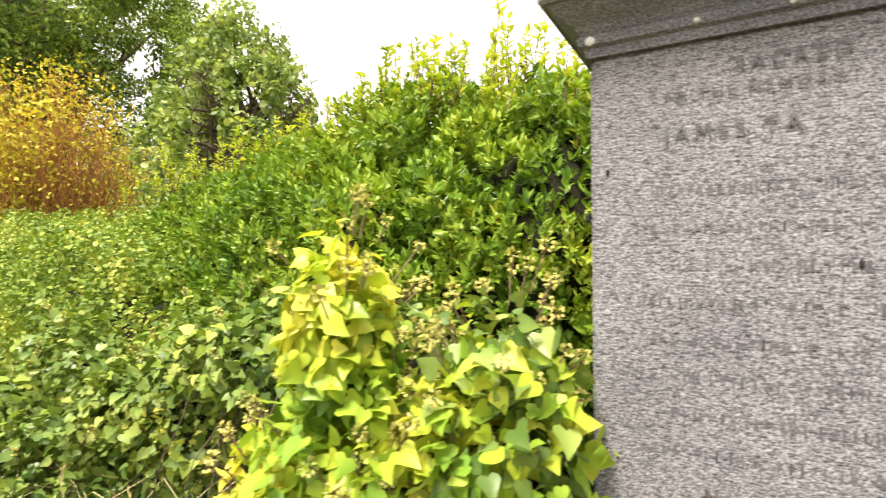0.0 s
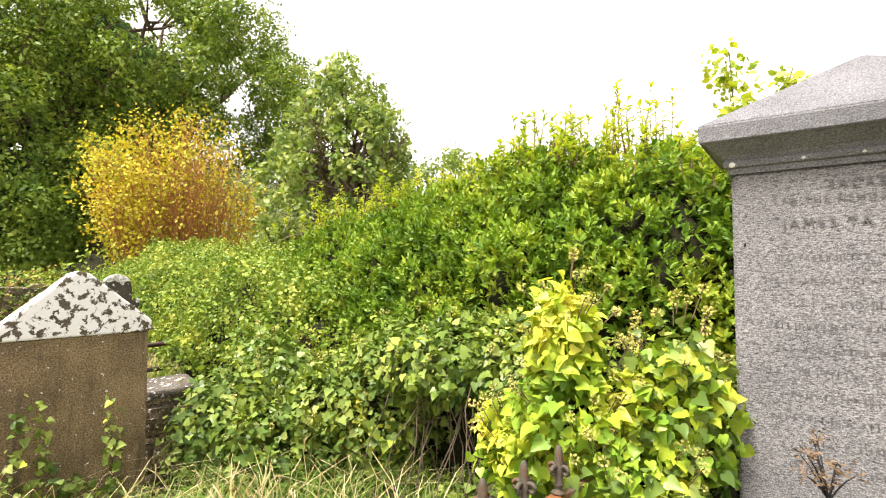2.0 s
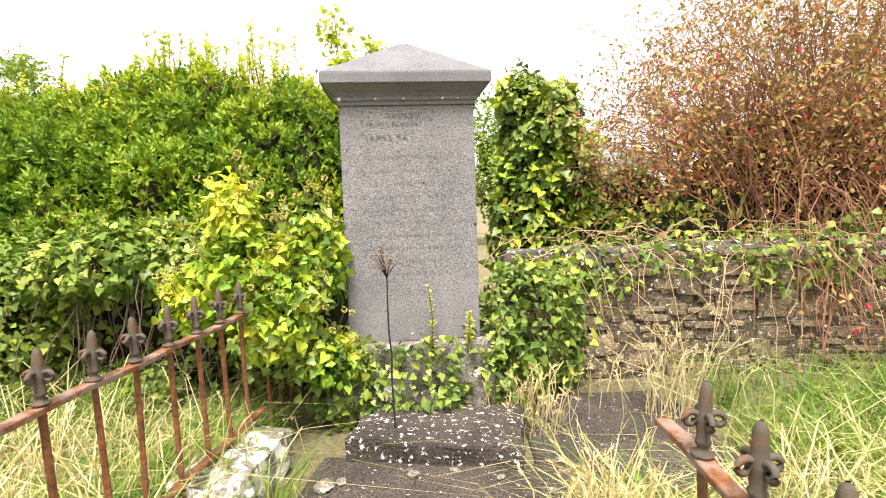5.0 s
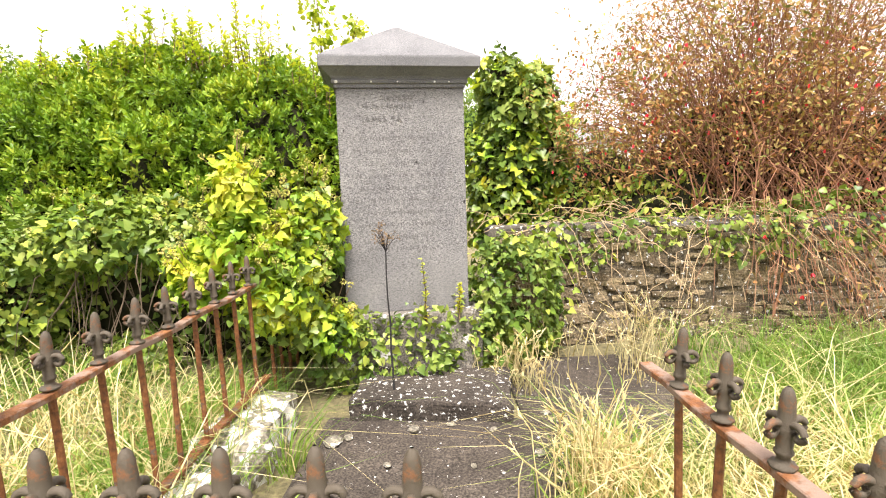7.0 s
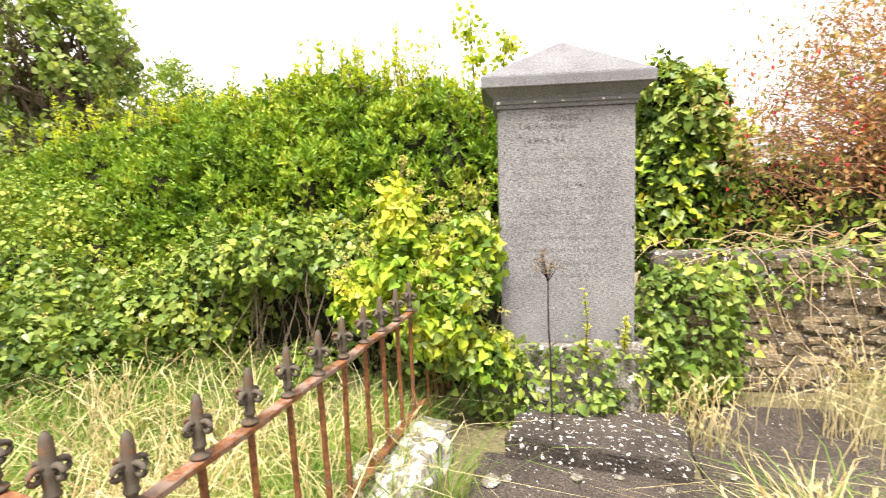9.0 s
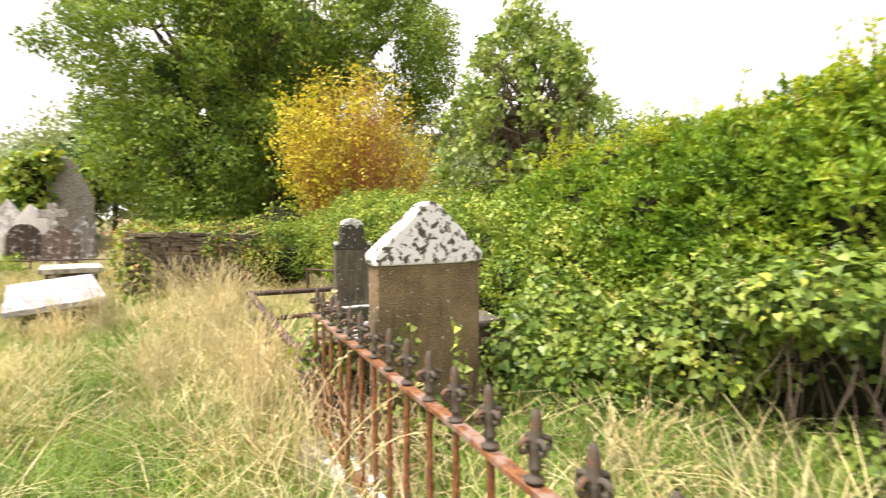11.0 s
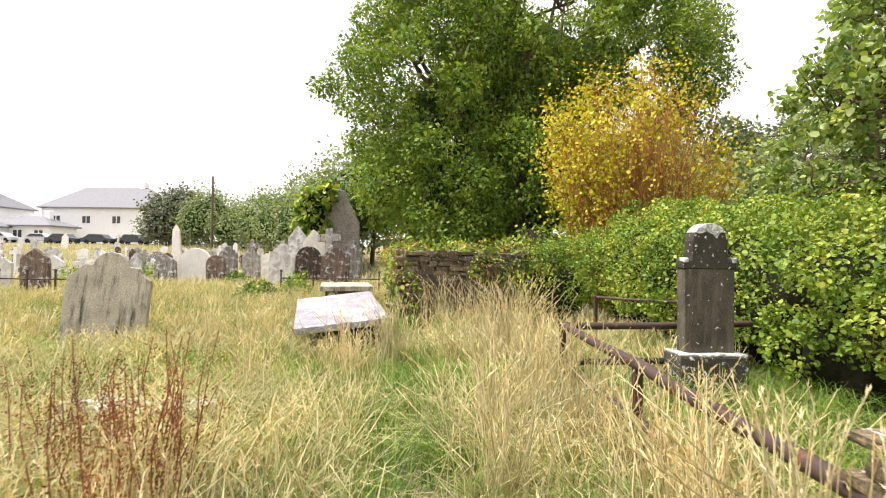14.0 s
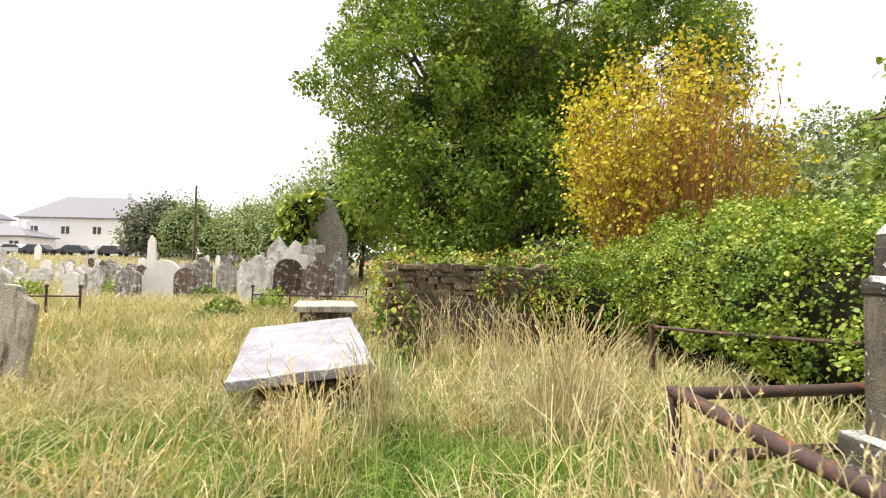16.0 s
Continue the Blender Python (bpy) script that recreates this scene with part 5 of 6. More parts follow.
bush("ruin_creeper", "dry ivy and weeds growing over the ruined wall", "ivy", ruin_lumps,
     [dict(count=5200, shape=ROUND, size=0.06, depth=0.4, rough=0.35, up=0.6, jitter=0.6, droop=0.3, freq=4, material=M_BRAMBLE),
      dict(count=2600, shape=OVAL, size=0.06, depth=0.4, rough=0.4, up=0.4, jitter=0.6, droop=0.5, freq=4, material=M_FUCHSIA, part="pale_leaves")], 0.0, 75)
stone_ivy = [(-3.57, -0.56, 0.45, 0.05, 0.12, 0.42), (-3.57, -0.4, 0.18, 0.08, 0.25, 0.28), (-3.57, -0.15, 0.5, 0.04, 0.05, 0.3), (-4.05, -0.84, 0.62, 0.17, 0.18, 0.18), (-4.02, -0.7, 0.5, 0.1, 0.16, 0.2)]
bush("small_ivy", "small ivy strands on a headstone and the low wall", "ivy", stone_ivy,
     [dict(count=950, shape=IVYLEAF, size=0.035, depth=0.4, rough=0.3, up=0.3, jitter=0.4, droop=0.6, freq=5, material=M_IVY),
      dict(count=60, shape=IVYLEAF, size=0.034, depth=0.1, rough=0.3, up=0.3, droop=0.6, freq=5, material=M_LIME, part="pale_leaves")], 0.0, 77)

# dry stems trailing over the rubble wall
rd = np.random.default_rng(83)
for clump in range(3):
    trail = thing("dry_brambles", "tangle of dry straw-coloured stems over the rubble wall", "brambles", group="dry tangles")
    tb = Tubes(4)
    for i in range(26):
        x = 1.0 + clump * 0.85 + rd.uniform(-0.4, 0.6)
        a0 = (x, 1.95 + rd.uniform(-0.1, 0.3), 0.93 + rd.uniform(-0.05, 0.12))
        drop = rd.random() < 0.5
        b0 = (x + rd.normal(0, 0.45), (1.6 if drop else 1.8) + rd.uniform(-0.25, 0.1), rd.uniform(0.1, 0.7) if drop else 0.93 + rd.uniform(-0.05, 0.15))
        tb.mark()
        tb.add(bent(a0, b0, rd.uniform(0.02, 0.2), 8, 0.02), np.linspace(0.0035, 0.0014, 8))
    tb.pieces("stem", M_STRAW, trail)

# ---- the far graveyard ----


def pointed(w, h):
    return [(-w, -0.3), (w, -0.3), (w, h * 0.72), (w * 0.9, h * 0.8), (0, h), (-w * 0.9, h * 0.8), (-w, h * 0.72)]


def rounded(w, h):
    return [(-w, -0.3), (w, -0.3)] + arc(0, h - w, w, 0, 180, 12)


def crossed(w, h):
    a, t = w * 0.3, h - w * 1.1
    return [(-w, -0.3), (w, -0.3), (w, h * 0.25), (a, h * 0.3), (a, t), (w, t), (w, t + 2 * a), (a, t + 2 * a), (a, h), (-a, h), (-a, t + 2 * a), (-w, t + 2 * a), (-w, t), (-a, t), (-a, h * 0.3), (-w, h * 0.25)]


def obelisk(w, h):
    return [(-w, -0.3), (w, -0.3), (w, h * 0.2), (w * 0.7, h * 0.22), (w * 0.5, h * 0.86), (0, h), (-w * 0.5, h * 0.86), (-w * 0.7, h * 0.22), (-w, h * 0.2)]


SHAPES = (pointed, rounded, shouldered_outline, crossed, obelisk)
NAMES = ("pointed headstone", "rounded headstone", "shouldered headstone", "stone cross", "stone obelisk")
TONES = ("grey lichen-spotted", "white", "brown weathered")


def far_stone(x, y, w, h, shape, tone, turn):
    me = bpy.data.meshes.new("headstone")
    bm = slab_bm(SHAPES[shape](w, h), 0.14 if shape < 3 else 0.22, 0.012)
    bm.to_mesh(me)
    bm.free()
    me.materials.append(M_FAR[tone])
    ob = tagged(new("headstone" if shape < 3 else ("stone_cross" if shape == 3 else "obelisk"), me), f"{TONES[tone]} {NAMES[shape]} standing in the long grass", "headstone", "far headstones")
    ob.matrix_basis = pose(x, y, float(ground_z(x, y)), random.uniform(-3, 3), random.uniform(-4, 4), turn)


random.seed(5)
for x, y, w, h, s, tone in ((-22.3, -5.7, 0.45, 1.75, 2, 1), (-24.0, -5.0, 0.5, 1.7, 1, 2), (-23.0, -3.9, 0.55, 1.65, 2, 2), (-26.5, -4.9, 0.5, 2.5, 0, 1), (-27.5, -5.9, 0.45, 2.7, 0, 1), (-25.5, -4.2, 0.5, 2.5, 3, 0), (-24.5, -3.3, 0.4, 2.0, 2, 0),
                            (-27.2, -10.2, 0.8, 1.6, 1, 1), (-26.5, -11.2, 0.45, 1.3, 0, 0), (-26.0, -9.0, 0.4, 1.3, 1, 2), (-28.0, -8.0, 0.4, 1.6, 2, 0), (-21.7, -14.8, 0.6, 1.35, 2, 1), (-20.4, -12.7, 0.45, 1.45, 0, 2), (-23.0, -15.5, 0.5, 1.2, 1, 0),
                            (-44.3, -17.2, 0.5, 3.0, 4, 1), (-30.0, -7.0, 0.4, 2.0, 3, 0), (-31.0, -8.6, 0.4, 2.0, 3, 0), (-30.0, -9.6, 0.45, 1.7, 2, 0)):
    far_stone(x, y, w, h, s, tone, 85 + random.uniform(-8, 8))
for i in range(125):
    d, a = random.uniform(26, 62 if i < 95 else 84), random.uniform(-0.62, -0.1)
    x, y = -2 - d * math.cos(a), -2.3 + d * math.sin(a)
    far_stone(x, y, random.uniform(0.22, 0.45), random.uniform(0.6, 1.35 if i < 95 else 1.9), random.choice((0, 0, 1, 1, 2, 2, 3, 3)), random.choice((0, 0, 1, 1, 1, 1, 2)), 85 + random.uniform(-20, 20))


def low_chain(a, b, n):
    ob = thing("low_railing", "low dark iron grave railing in the grass", "railing", None, "low far railings")
    tb = Tubes(5)
    tb.add(bent((*a, 0.5), (*b, 0.5), 0, 5, 0.01), 0.02)
    hang("rail", tb.mesh("rail", M_PIPE), ob)
    for i in range(n):
        s = i / (n - 1)
        x, y = a[0] + (b[0] - a[0]) * s, a[1] + (b[1] - a[1]) * s
        part("post", box_bm(x - 0.02, x + 0.02, y - 0.02, y + 0.02, -0.3, 0.68, 0.004), M_PIPE, ob)
        bm = bmesh.new()
        bmesh.ops.create_icosphere(bm, subdivisions=1, radius=0.05)
        bmesh.ops.translate(bm, verts=list(bm.verts), vec=(x, y, 0.72))
        part("knob", bm, M_PIPE, ob)


low_chain((-19.5, -5.2), (-18.8, -2.2), 4)
low_chain((-18.5, -13.8), (-17.9, -8.6), 8)

# ---- ruined church, houses, pole, distance ----
church = thing("ruined_church", "roofless stone church ruin, gable smothered in ivy", "ruin")
part("gable_wall", slab_bm([(-1.4, -0.4), (1.1, -0.4), (1.1, 3.0), (0.25, 4.9), (-0.2, 5.0), (-1.4, 3.2)], 0.8, 0.05), M_CHURCH, church, "grey stone gable", m=pose(-32.6, -4.3, 0, 0, 0, 90))
part("side_wall", box_bm(-48, -33.5, -6.6, -5.9, -0.4, 3.4, 0.05, 0.1, 6, 3), M_CHURCH, church)
bush("church_ivy", "thick green ivy mass covering the church ruin", "ivy", [(-35.5, -5.4, 3.2, 2.2, 1.2, 2.2), (-37.5, -5.5, 3.4, 2.2, 1.2, 1.6), (-33.2, -5.9, 3.6, 0.8, 1.0, 1.5), (-34.5, -1.6, 5.4, 1.6, 1.6, 2.4), (-32.8, -5.7, 3.4, 0.7, 0.8, 1.5), (-32.6, -5.0, 4.6, 0.6, 0.5, 0.7), (-40, -4.8, 3.4, 2.4, 1.2, 1.4)],
     [dict(count=9000, shape=ROUND, size=0.28, depth=0.35, rough=0.25, up=0.4, jitter=0.5, droop=0.4, freq=1.2, material=M_BRAMBLE)], 0.75, 81)


def house(name, label, x, y, w, d, h, roof, turn):
    ob = thing(name, label, "house", pose(x, y, float(ground_z(x, y)) - 0.3, 0, 0, turn))
    part("wall", box_bm(-w / 2, w / 2, 0, d, 0, h, 0.02), M_RENDER, ob, "white rendered walls")
    part("roof", loft_bm([(w / 2 + 0.5, -0.5, d + 0.5, h), (w / 2 + 0.5, -0.5, d + 0.5, h + 0.18), (w / 2 - d * 0.55, d * 0.48, d * 0.52, h + roof)]), M_SLATE, ob, "grey hipped slate roof")
    part("chimney", box_bm(w * 0.2, w * 0.2 + 0.9, d * 0.45, d * 0.6, h + roof * 0.7, h + roof + 1.0, 0.03), M_RENDER, ob)
    n = max(3, int(w / 4.6))
    for k in range(n):
        cx = -w / 2 + w * (k + 0.5) / n
        for z in (h * 0.58,) if h > 4 else (h * 0.3,):
            win = part("window", box_bm(cx - 0.75, cx + 0.75, -0.06, 0.05, z, z + 1.45, 0.01), M_RENDER, ob, "white framed window")
            for q in (-0.38, 0.38):
                part("pane", box_bm(cx + q - 0.29, cx + q + 0.29, -0.09, -0.05, z + 0.12, z + 1.33, 0.005), M_PANE, win)
    return ob


house("house", "large white rendered house with grey hipped roof", -99.5, -49.5, 21, 9, 6.4, 4.2, 90 - 7.6)
house("house", "white house at the graveyard's far edge", -96, -72, 16, 9, 6.0, 3.6, 90 - 10)
house("bungalow", "low white bungalow with a grey roof", -92, -58, 10, 6, 2.8, 1.8, 90 - 8)
house("bungalow", "low white bungalow beside parked cars", -88, -66, 12, 6, 2.6, 1.9, 90 - 8)
house("house", "small house seen past the fuchsia, with chimney", 9.5, 38, 9, 7, 4.0, 2.4, 0)
pole = thing("utility_pole", "tall dark wooden utility pole", "pole")
tb = Tubes(7)
tb.add(bent((-65.2, -20.9, 0.5), (-65.2, -20.9, 10.2), 0, 5), np.linspace(0.16, 0.11, 5))
hang("post", tb.mesh("post", M_BARK), pole)
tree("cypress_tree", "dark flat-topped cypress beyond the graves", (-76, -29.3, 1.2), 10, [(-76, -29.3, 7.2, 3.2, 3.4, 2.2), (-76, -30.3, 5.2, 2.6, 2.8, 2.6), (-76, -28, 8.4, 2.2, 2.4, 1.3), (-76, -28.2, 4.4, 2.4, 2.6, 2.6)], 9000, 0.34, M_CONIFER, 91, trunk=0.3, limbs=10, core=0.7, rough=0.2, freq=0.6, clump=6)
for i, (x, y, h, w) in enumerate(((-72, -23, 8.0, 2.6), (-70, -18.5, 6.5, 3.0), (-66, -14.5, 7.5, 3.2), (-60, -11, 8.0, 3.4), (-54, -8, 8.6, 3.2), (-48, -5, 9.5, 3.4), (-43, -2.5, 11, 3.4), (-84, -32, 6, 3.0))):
    tree("distant_tree", "distant skyline tree, its leaf colour paled for haze", (x, y, float(ground_z(x, y)) - 0.3), h, [(x, y, h * 0.55 + float(ground_z(x, y)), w, w, h * 0.42), (x + 1, y - 1.6, h * 0.4 + float(ground_z(x, y)), w * 0.8, w * 0.8, h * 0.34)], 5200, 0.34, M_FARLEAF, 100 + i, shape=DIAMOND, trunk=0.2, limbs=6, core=0.7, rough=0.25, freq=0.6, clump=6, group="skyline trees")
hz = thing("distant_woodland", "low line of horizon woodland, its leaf colour paled for haze", "woodland", kind="stuff")
lum = [(-180 + 12 * math.sin(i), -150 + i * 17, 2.5, 12, 11, 5.0 + 2 * math.sin(i * 2.1)) for i in range(20)] + [(-160 + i * 17, 170 + 9 * math.sin(i), 2.5, 11, 11, 5.0 + 2 * math.sin(i * 1.7)) for i in range(20)] + [(40 + i * 12, 150 - i * 14, 2.5, 12, 12, 6) for i in range(14)]
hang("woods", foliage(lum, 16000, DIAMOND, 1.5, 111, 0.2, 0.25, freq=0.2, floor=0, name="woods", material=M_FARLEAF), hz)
hang("woods_shade_core", core_mesh(lum, 0.85, 4, "woods_shade_core", detail=2), hz)


def car(x, y, turn, label, paint):
    ob = thing("parked_car", label, "car", pose(x, y, float(ground_z(x, y)), 0, 0, turn), "parked cars")
    bm = slab_bm([(-2.1, 0.35), (2.1, 0.35), (2.15, 0.8), (1.3, 0.92), (0.7, 1.42), (-1.0, 1.45), (-1.7, 0.95), (-2.15, 0.88)], 1.7, 0.06)
    part("body", bm, paint, ob)
    part("window", slab_bm([(-1.4, 0.95), (1.05, 0.95), (0.62, 1.34), (-0.95, 1.36)], 1.74, 0.01), M_PANE, ob, "dark side windows", m=pose(0, -0.02, 0))
    for wx in (-1.3, 1.3):
        for wy in (0.1, 1.6):
            bm = bmesh.new()
            bmesh.ops.create_cone(bm, cap_ends=True, segments=16, radius1=0.33, radius2=0.33, depth=0.22, matrix=pose(wx, wy, 0.33, 90))
            part("wheel", bm, M_HOLE, ob)


for i in range(4):
    car(-84 + i * 0.5, -50.5 - i * 5.0, 85, "silver parked car before the white houses", M_CAR)
for i in range(3):
    car(-80.5, -45.5 + i * 4.6, 85, "dark parked car before the white houses", M_CARDARK)

# ---- weeds among the far stones ----
for wx, wy, wr, wh, seed, mat in ((-24.5, -13.6, 0.75, 0.75, 301, M_BRAMBLE), (-17.6, -5.6, 0.5, 0.6, 302, M_IVY), (-19.2, -4.7, 0.4, 0.65, 303, M_BRAMBLE), (-25.2, -7.9, 0.45, 0.6, 304, M_IVY), (-28.5, -12.5, 0.8, 0.8, 305, M_BRAMBLE), (-30.5, -6.2, 0.7, 0.9, 306, M_IVY)):
    wz = float(ground_z(wx, wy))
    bush("weed_clump", "low leafy weeds among the old headstones", "weeds", [(wx, wy, wz + wh * 0.5, wr, wr, wh * 0.6), (wx + wr * 0.6, wy + wr * 0.7, wz + wh * 0.35, wr * 0.7, wr * 0.7, wh * 0.4), (wx - wr * 0.5, wy - wr * 0.8, wz + wh * 0.3, wr * 0.6, wr * 0.6, wh * 0.4)],
         [dict(count=1500, shape=OVAL, size=0.1, depth=0.6, rough=0.45, up=0.5, jitter=0.6, droop=0.2, freq=3, material=mat)], 0.0, seed)

# ---- grass ----


def blades(name, label, pos, height, width, lean, material, seed, category="grass", flop=None):
    """Grass blades: bent ribbons with a pointed tip, each a mesh island of its own."""
    r = np.random.default_rng(seed)
    n = len(pos)
    a = r.uniform(0, 2 * np.pi, n)
    side = np.stack([np.cos(a), np.sin(a), np.zeros(n)], -1) * (width * r.uniform(0.6, 1.3, n))[:, None] * 0.5
    b = r.uniform(0, 2 * np.pi, n) if flop is None else flop + r.normal(0, 0.7, n)
    h = height * r.uniform(0.55, 1.3, n)
    off = np.stack([np.cos(b), np.sin(b), np.zeros(n)], -1) * (lean * h * r.uniform(0.2, 1.6, n))[:, None]
    up = np.array([0, 0, 1.0])
    z = lambda s: (h * s)[:, None] * up
    p0, p1, p2, p3 = pos, pos + z(0.5) + off * 0.2, pos + z(0.84) + off * 0.62, pos + z(0.76) + off * 1.2
    v = np.stack([p0 - side, p0 + side, p1 + side * 0.9, p1 - side * 0.9, p2 + side * 0.6, p2 - side * 0.6, p3], 1).reshape(-1, 3)
    i = (np.arange(n) * 7)[:, None]
    q = np.concatenate([i + np.array([[0, 1, 2, 3]]), i + np.array([[3, 2, 4, 5]])])
    t = i + np.array([[5, 4, 6]])
    return tagged(new(name, raw_mesh(name, v, [q, t], material)), label, category, kind="stuff")


def patchy(x, y):
    p = np.stack([x, y, 0 * x], -1)
    return wave(p, 0.8, 201)


def green_path(x, y):
    """How close a place lies to the trodden green strip."""
    mid = -2.2 - 0.05 * (x + 5) + 0.06 * np.sin(x * 0.9)
    return np.exp(-((y - mid) / 0.38) ** 4) * (x < -1.8) * (x > -16)


BLOCKS = ((-1.0, 0.45, 1.05, 1.75), (-10.9 - 0.7, -9.45, -3.45, -2.25), (-17.5, -15.4, -3.65, -2.35), (-0.55, 0.72, -1.2, 1.1), (-4.5, -3.95, -0.8, 0.45), (-7.85, -7.2, 0.4, 1.05), (0.5, 1.55, 0.15, 1.6), (-3.8, -3.55, -0.72, 0.08))


def scatter(n, x0, x1, y0, y1, seed, keep=None):
    r = np.random.default_rng(seed)
    x, y = r.uniform(x0, x1, n), r.uniform(y0, y1, n)
    ok = np.ones(n, bool)
    for a, b, c, d in BLOCKS:
        ok &= ~((x > a) & (x < b) & (y > c) & (y < d))
    if keep is not None:
        ok &= r.random(n) < keep(x, y)
    x, y = x[ok], y[ok]
    return np.stack([x, y, ground_z(x, y) - 0.01], -1)


def trod(x, y):
    """Thinner where people walk along the railing."""
    return 1 - 0.9 * np.exp(-((y + 2.0) / 0.55) ** 2) * (x > -2.5)


def tufts(centres, per, spread, seed):
    """Blade feet gathered in tufts, and the way each blade falls: outwards, and with the wind."""
    r = np.random.default_rng(seed)
    n = len(centres)
    a = r.uniform(0, 2 * np.pi, n * per)
    q = np.abs(r.normal(0, spread, n * per))
    p = np.repeat(centres, per, 0)
    p[:, 0] += np.cos(a) * q
    p[:, 1] += np.sin(a) * q
    wind = np.repeat(r.uniform(0, 2 * np.pi, n), per)
    fall = np.where(r.random(n * per) < 0.45, wind, a)
    return p, fall


def inside_plots(x, y):
    return (((x > -4.1) & (y > -1.0)) | ((x < -4.6) & (x > -8.0) & (y > -0.55))).astype(float)


c = scatter(3500, -10, 2.6, -6.5, 0.6, 301, lambda x, y: trod(x, y) * (1 - 0.5 * (x > 1.5)) * (1 - 0.75 * inside_plots(x, y)) * (1 - 0.97 * green_path(x, y)) * (0.6 + 0.6 * patchy(x, y)).clip(0.12, 1))
p, f = tufts(c, 28, 0.09, 311)
blades("dry_grass", "long straw-coloured meadow grass in tufts", p, 0.42, 0.0068, 0.95, M_GRASS, 302, flop=f)
c = scatter(3900, -10, 4.2, -6.5, 1.7, 303, lambda x, y: 0.3 + 0.7 * np.maximum(np.maximum(np.maximum(green_path(x, y), 0.35 * (x > 1.6)), inside_plots(x, y) * (x < -4)), (0.35 - patchy(x, y)).clip(0, 1)))
p, f = tufts(c, 25, 0.09, 312)
blades("green_grass", "fresh green grass between the dry stalks", p, 0.3, 0.0075, 1.0, M_GREENGRASS, 304, flop=f)
c = scatter(2600, -24, -8, -14, 2.0, 305, lambda x, y: (1 - 0.7 * green_path(x, y)) * (0.7 + 0.4 * patchy(x, y)).clip(0.15, 1))
p, f = tufts(c, 23, 0.13, 313)
blades("dry_grass", "pale dry grass across the graveyard", p, 0.44, 0.011, 0.7, M_GRASS, 306, flop=f)
c = scatter(2000, -24, -8, -14, 2.0, 307, lambda x, y: 0.35 + 0.7 * green_path(x, y))
p, f = tufts(c, 26, 0.13, 314)
blades("green_grass", "green grass across the graveyard", p, 0.3, 0.01, 0.8, M_GREENGRASS, 308, flop=f)
far = scatter(25000, -75, -20, -45, 2, 309)
blades("far_grass", "pale long grass among the far headstones", far, 0.45, 0.04, 0.7, M_FARGRASS, 310)
c = np.concatenate([scatter(130, 1.65, 3.4, -1.3, 1.55, 331), scatter(120, -1.4, -1.0, -1.2, 0.9, 333)])
p, f = tufts(c, 24, 0.08, 334)
blades("green_grass", "fresh green grass round the grave slabs and the wall", p, 0.27, 0.0075, 1.0, M_GREENGRASS, 335, flop=f)
c = scatter(70, 0.75, 1.9, -1.1, 0.05, 341)
p, f = tufts(c, 26, 0.07, 342)
blades("dry_grass", "pale grass tufts beside the loose railing", p, 0.4, 0.007, 0.9, M_GRASS, 343, flop=f)
straw = np.concatenate([scatter(420, -3.8, -0.95, -1.0, 1.2, 321), scatter(120, 1.45, 3.2, -1.3, 1.75, 323), scatter(60, 0.6, 1.6, 1.2, 1.75, 325)])
blades("fallen_straw", "fallen pale straw inside the plots", straw, 0.4, 0.006, 2.2, M_DRY, 322)


def tussock(x, y, n, height, spread, seed):
    """Tall flowering stalks with feathery seed heads."""
    r = np.random.default_rng(seed)
    ob = thing("tall_grass_tuft", "tall dry seeding grass tuft, straw-coloured", "grass", pose(x, y, float(ground_z(x, y))), "tall grass tufts", "stuff")
    tb = Tubes(3)
    P, A, S = [], [], []
    for i in range(int(n * 1.6)):
        a, q = r.uniform(0, 6.28), abs(r.normal(0, 1)) * spread
        base = np.array([math.cos(a) * q, math.sin(a) * q, 0])
        h = height * r.uniform(0.5, 1.2)
        lean = r.normal(0, 0.16 * h, 2)
        tip = base + np.array([lean[0], lean[1], h])
        p = bent(base, tip, 0.0, 6, 0.01)
        p[-1] += np.array([lean[0] * 0.35, lean[1] * 0.35, -0.03])
        tb.add(p, np.linspace(0.0038, 0.002, 6))
        for k in range(10):
            s = 1 - 0.2 * r.random()
            w = np.array([np.interp(s, np.linspace(0, 1, 6), p[:, j]) for j in range(3)])
            P.append(w), A.append(unit(p[-1] - p[-2]) + r.normal(0, 0.25, 3)), S.append(0.03 * r.uniform(0.6, 1.3))
    hang("stalks", tb.mesh("stalks", M_DRY), ob)
    P, A = np.array(P), np.array(A)
    hang("seed_heads", leaf_mesh("seed_heads", SEED, P, A, r.normal(0, 1, A.shape), np.array(S), M_DRY), ob)


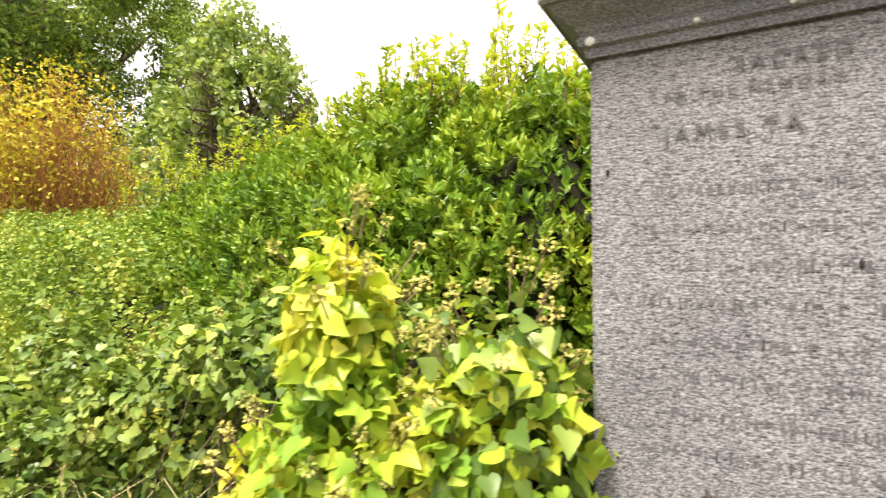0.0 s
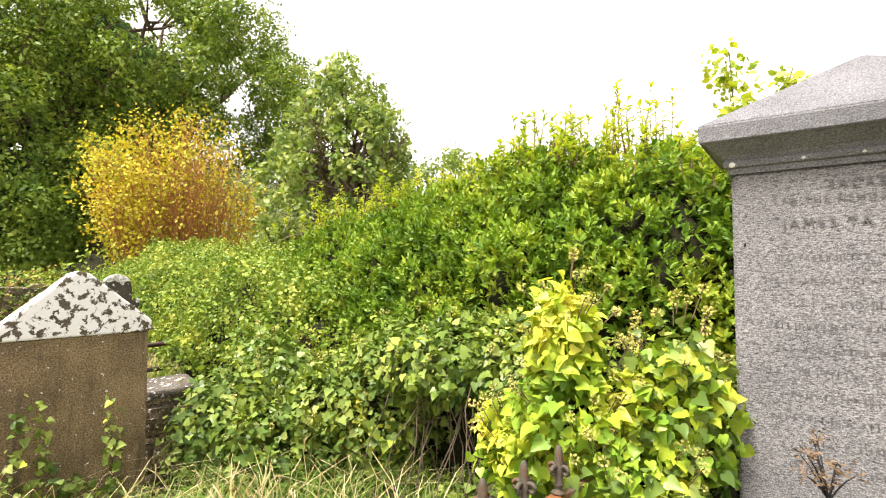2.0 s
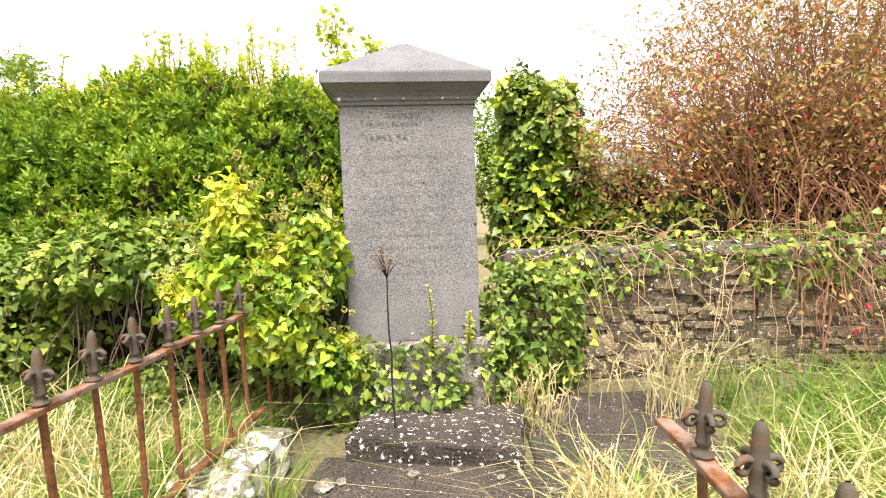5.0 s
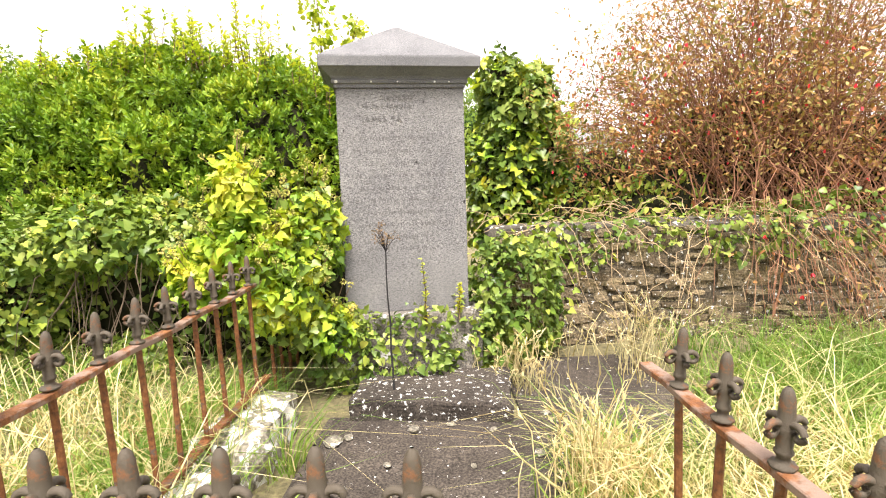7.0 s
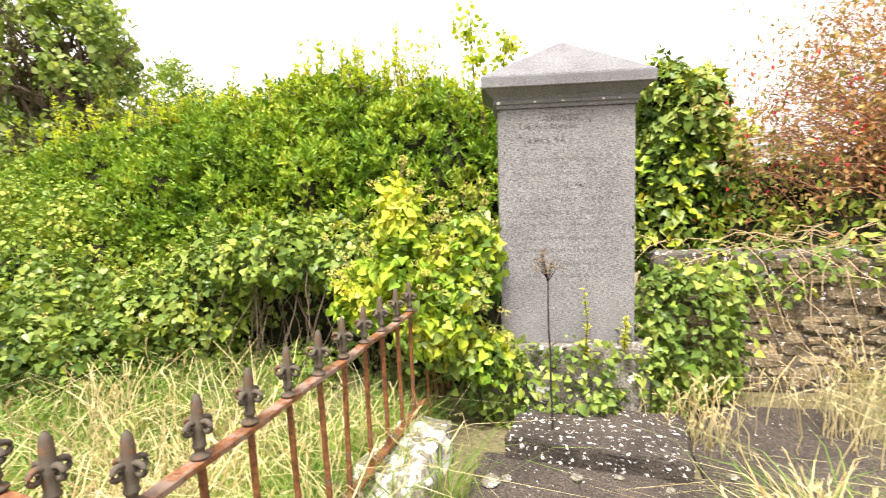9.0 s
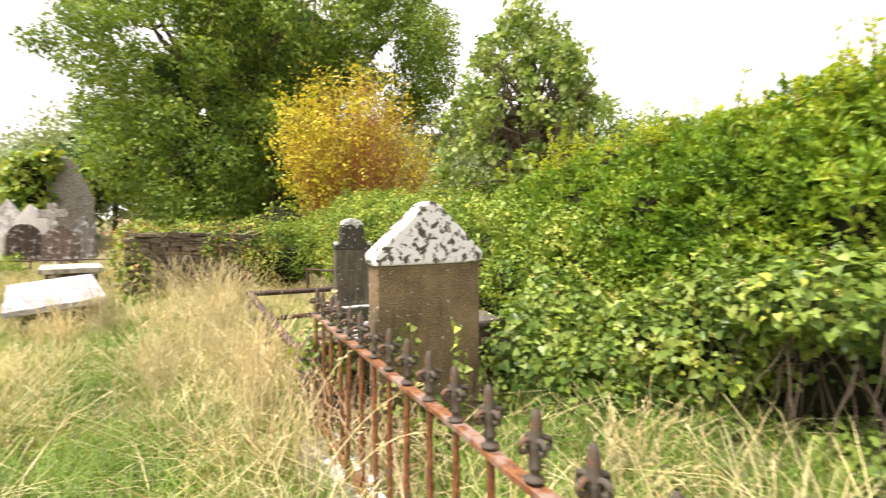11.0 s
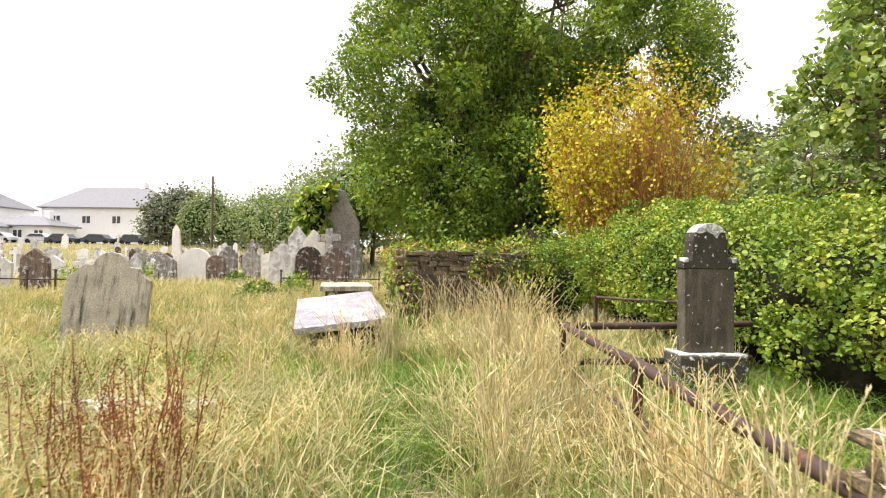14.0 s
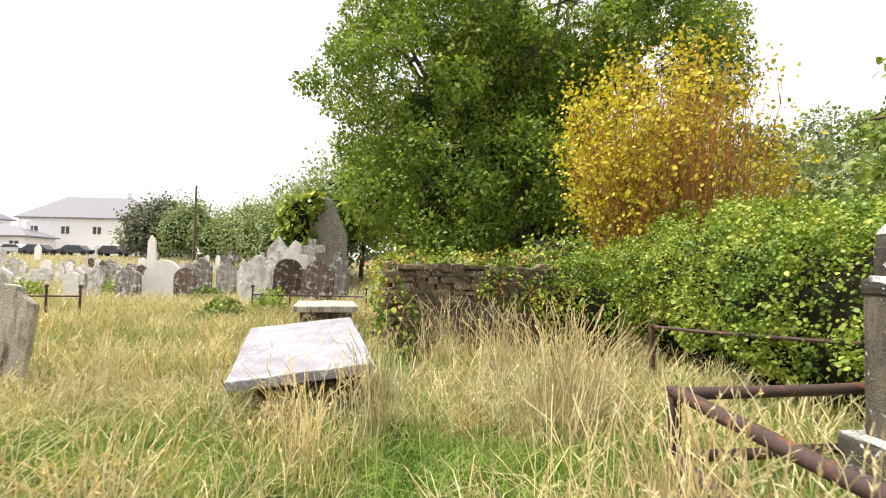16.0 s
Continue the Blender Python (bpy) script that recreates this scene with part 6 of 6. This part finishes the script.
for i, (x, y, n, h, s) in enumerate(((-8.85, -2.15, 70, 0.8, 0.14), (-5.5, -1.75, 45, 0.75, 0.18), (-6.3, -1.6, 45, 0.75, 0.18), (-8.6, -0.95, 110, 0.95, 0.28), (-9.2, -0.6, 90, 1.0, 0.25), (-7.0, -1.05, 110, 0.8, 0.3), (-6.2, -1.15, 100, 0.75, 0.3), (-8.2, -2.6, 70, 0.75, 0.25), (-5.2, -3.2, 90, 0.6, 0.35), (-7.6, -3.4, 60, 0.6, 0.3), (-4.4, -1.2, 60, 0.75, 0.25),
                                     (-6.4, -4.6, 70, 0.6, 0.4), (-9.8, -4.4, 60, 0.7, 0.4), (-1.6, -0.4, 60, 0.5, 0.4), (-2.6, 0.2, 70, 0.45, 0.4), (0.75, -0.3, 45, 0.5, 0.14), (0.62, 1.0, 50, 0.35, 0.12), (1.5, 1.3, 60, 0.5, 0.3), (-5.3, -1.0, 70, 0.7, 0.25), (-12, -1.2, 60, 0.9, 0.35), (-12.3, -0.3, 60, 0.9, 0.3), (-3.7, -1.3, 40, 0.55, 0.2), (-4.9, -1.15, 50, 0.65, 0.2), (-1.1, 0.1, 30, 0.4, 0.3))):
    tussock(x, y, n, h, s, 400 + i)


def nodding(x, y, z, tip, seed):
    r = np.random.default_rng(seed)
    ob = thing("grass_stalk", "single arching pale grass stalk with seed head", "grass", None, "arching stalks")
    tb = Tubes(4)
    p = bent((x, y, z), tip, 0.16, 9, 0.0)
    tb.add(p, np.linspace(0.004, 0.002, 9))
    hang("stalk", tb.mesh("stalk", M_DRY), ob)
    k = 40
    s = r.integers(5, 9, k)
    P = p[s] + r.normal(0, 0.012, (k, 3))
    hang("seed_head", leaf_mesh("seed_head", SEED, P, (p[-1] - p[-3])[None] + r.normal(0, 0.05, (k, 3)), r.normal(0, 1, (k, 3)), np.full(k, 0.032), M_DRY), ob)


nodding(-3.4, -1.35, 0.0, (-3.15, -1.0, 0.86), 1)
nodding(-2.9, -1.5, 0.0, (-2.6, -1.0, 0.8), 2)
nodding(-3.0, -1.35, 0.0, (-2.35, -1.05, 0.72), 3)
nodding(-4.2, -1.2, 0.0, (-4.35, -0.7, 0.95), 4)


rb = np.random.default_rng(95)
tangle = thing("dry_brambles", "brown dead stems tangled before the low plot wall", "brambles", group="dry tangles")
tb = Tubes(4)
for i in range(70):
    x = rb.uniform(-4.1, -2.6)
    a0 = (x, -0.98 - 0.1 * (x + 4.0) + rb.uniform(-0.12, 0.3), rb.uniform(0.0, 0.25))
    tb.mark()
    tb.add(bent(a0, (x + rb.normal(0, 0.3), a0[1] + rb.uniform(-0.15, 0.25), rb.uniform(0.15, 0.7)), rb.uniform(-0.05, 0.15), 8, 0.02), np.linspace(0.0045, 0.002, 8))
tb.pieces("stem", M_STRAW, tangle)


def dock(x, y, n, h, seed):
    r = np.random.default_rng(seed)
    ob = thing("dock_plant", "dead rust-red dock stalks with seed", "weed", pose(x, y, float(ground_z(x, y))), "dock plants")
    tb = Tubes(4)
    P = []
    for i in range(n):
        b = np.array([r.normal(0, 0.16), r.normal(0, 0.16), 0])
        t = b + np.array([r.normal(0, 0.1), r.normal(0, 0.1), h * r.uniform(0.6, 1.15)])
        p = bent(b, t, 0, 6, 0.01)
        tb.mark()
        tb.add(p, np.linspace(0.005, 0.002, 6))
        for k in range(60):
            s = r.uniform(0.45, 1)
            P.append(b + (t - b) * s + r.normal(0, 0.016, 3))
    tb.pieces("stalk", M_DOCK, ob)
    P = np.array(P)
    hang("seeds", leaf_mesh("seeds", DIAMOND, P, r.normal(0, 1, P.shape), r.normal(0, 1, P.shape), np.full(len(P), 0.014), M_DOCK), ob)


flat = thing("grave_kerb", "pale flat kerb stone sunk in the long grass", "kerb", pose(-7.05, -4.0, 0, 0, 0, 82))
part("stone", box_bm(-0.55, 0.5, -0.16, 0.16, -0.1, 0.14, 0.03, 0.03, 4, 31), M_LICHEN, flat)
dock(-5.3, -3.3, 38, 0.85, 1)
dock(-5.9, -3.75, 26, 0.72, 2)
dock(-7.4, -4.6, 10, 0.6, 3)

# the dead umbel weed before the monument
weed = thing("dead_weed", "dead dark brown umbel stalk before the monument", "weed", pose(-0.13, 0.72, 0.13))
rw = np.random.default_rng(5)
tb = Tubes(5)
stem = bent((0, 0, 0), (-0.02, 0.05, 0.82), 0, 7, 0.006)
tb.add(stem, np.linspace(0.007, 0.004, 7))
heads = []
for k in range(14):
    j = 6
    q = stem[j] + np.array([rw.normal(0, 0.035), rw.normal(0, 0.035), 0.93 + rw.uniform(-0.06, 0.06) - stem[j][2]])
    tb.add(bent(stem[j], q, 0.01, 4), np.linspace(0.003, 0.0015, 4))
    heads.append(q)
hang("stalk", tb.mesh("stalk", M_HOLE), weed)
H = np.repeat(np.array(heads), 14, 0) + rw.normal(0, 0.012, (14 * 14, 3))
hang("seed_heads", leaf_mesh("seed_heads", DIAMOND, H, rw.normal(0, 1, H.shape), rw.normal(0, 1, H.shape), np.full(len(H), 0.014), M_TWIG), weed)
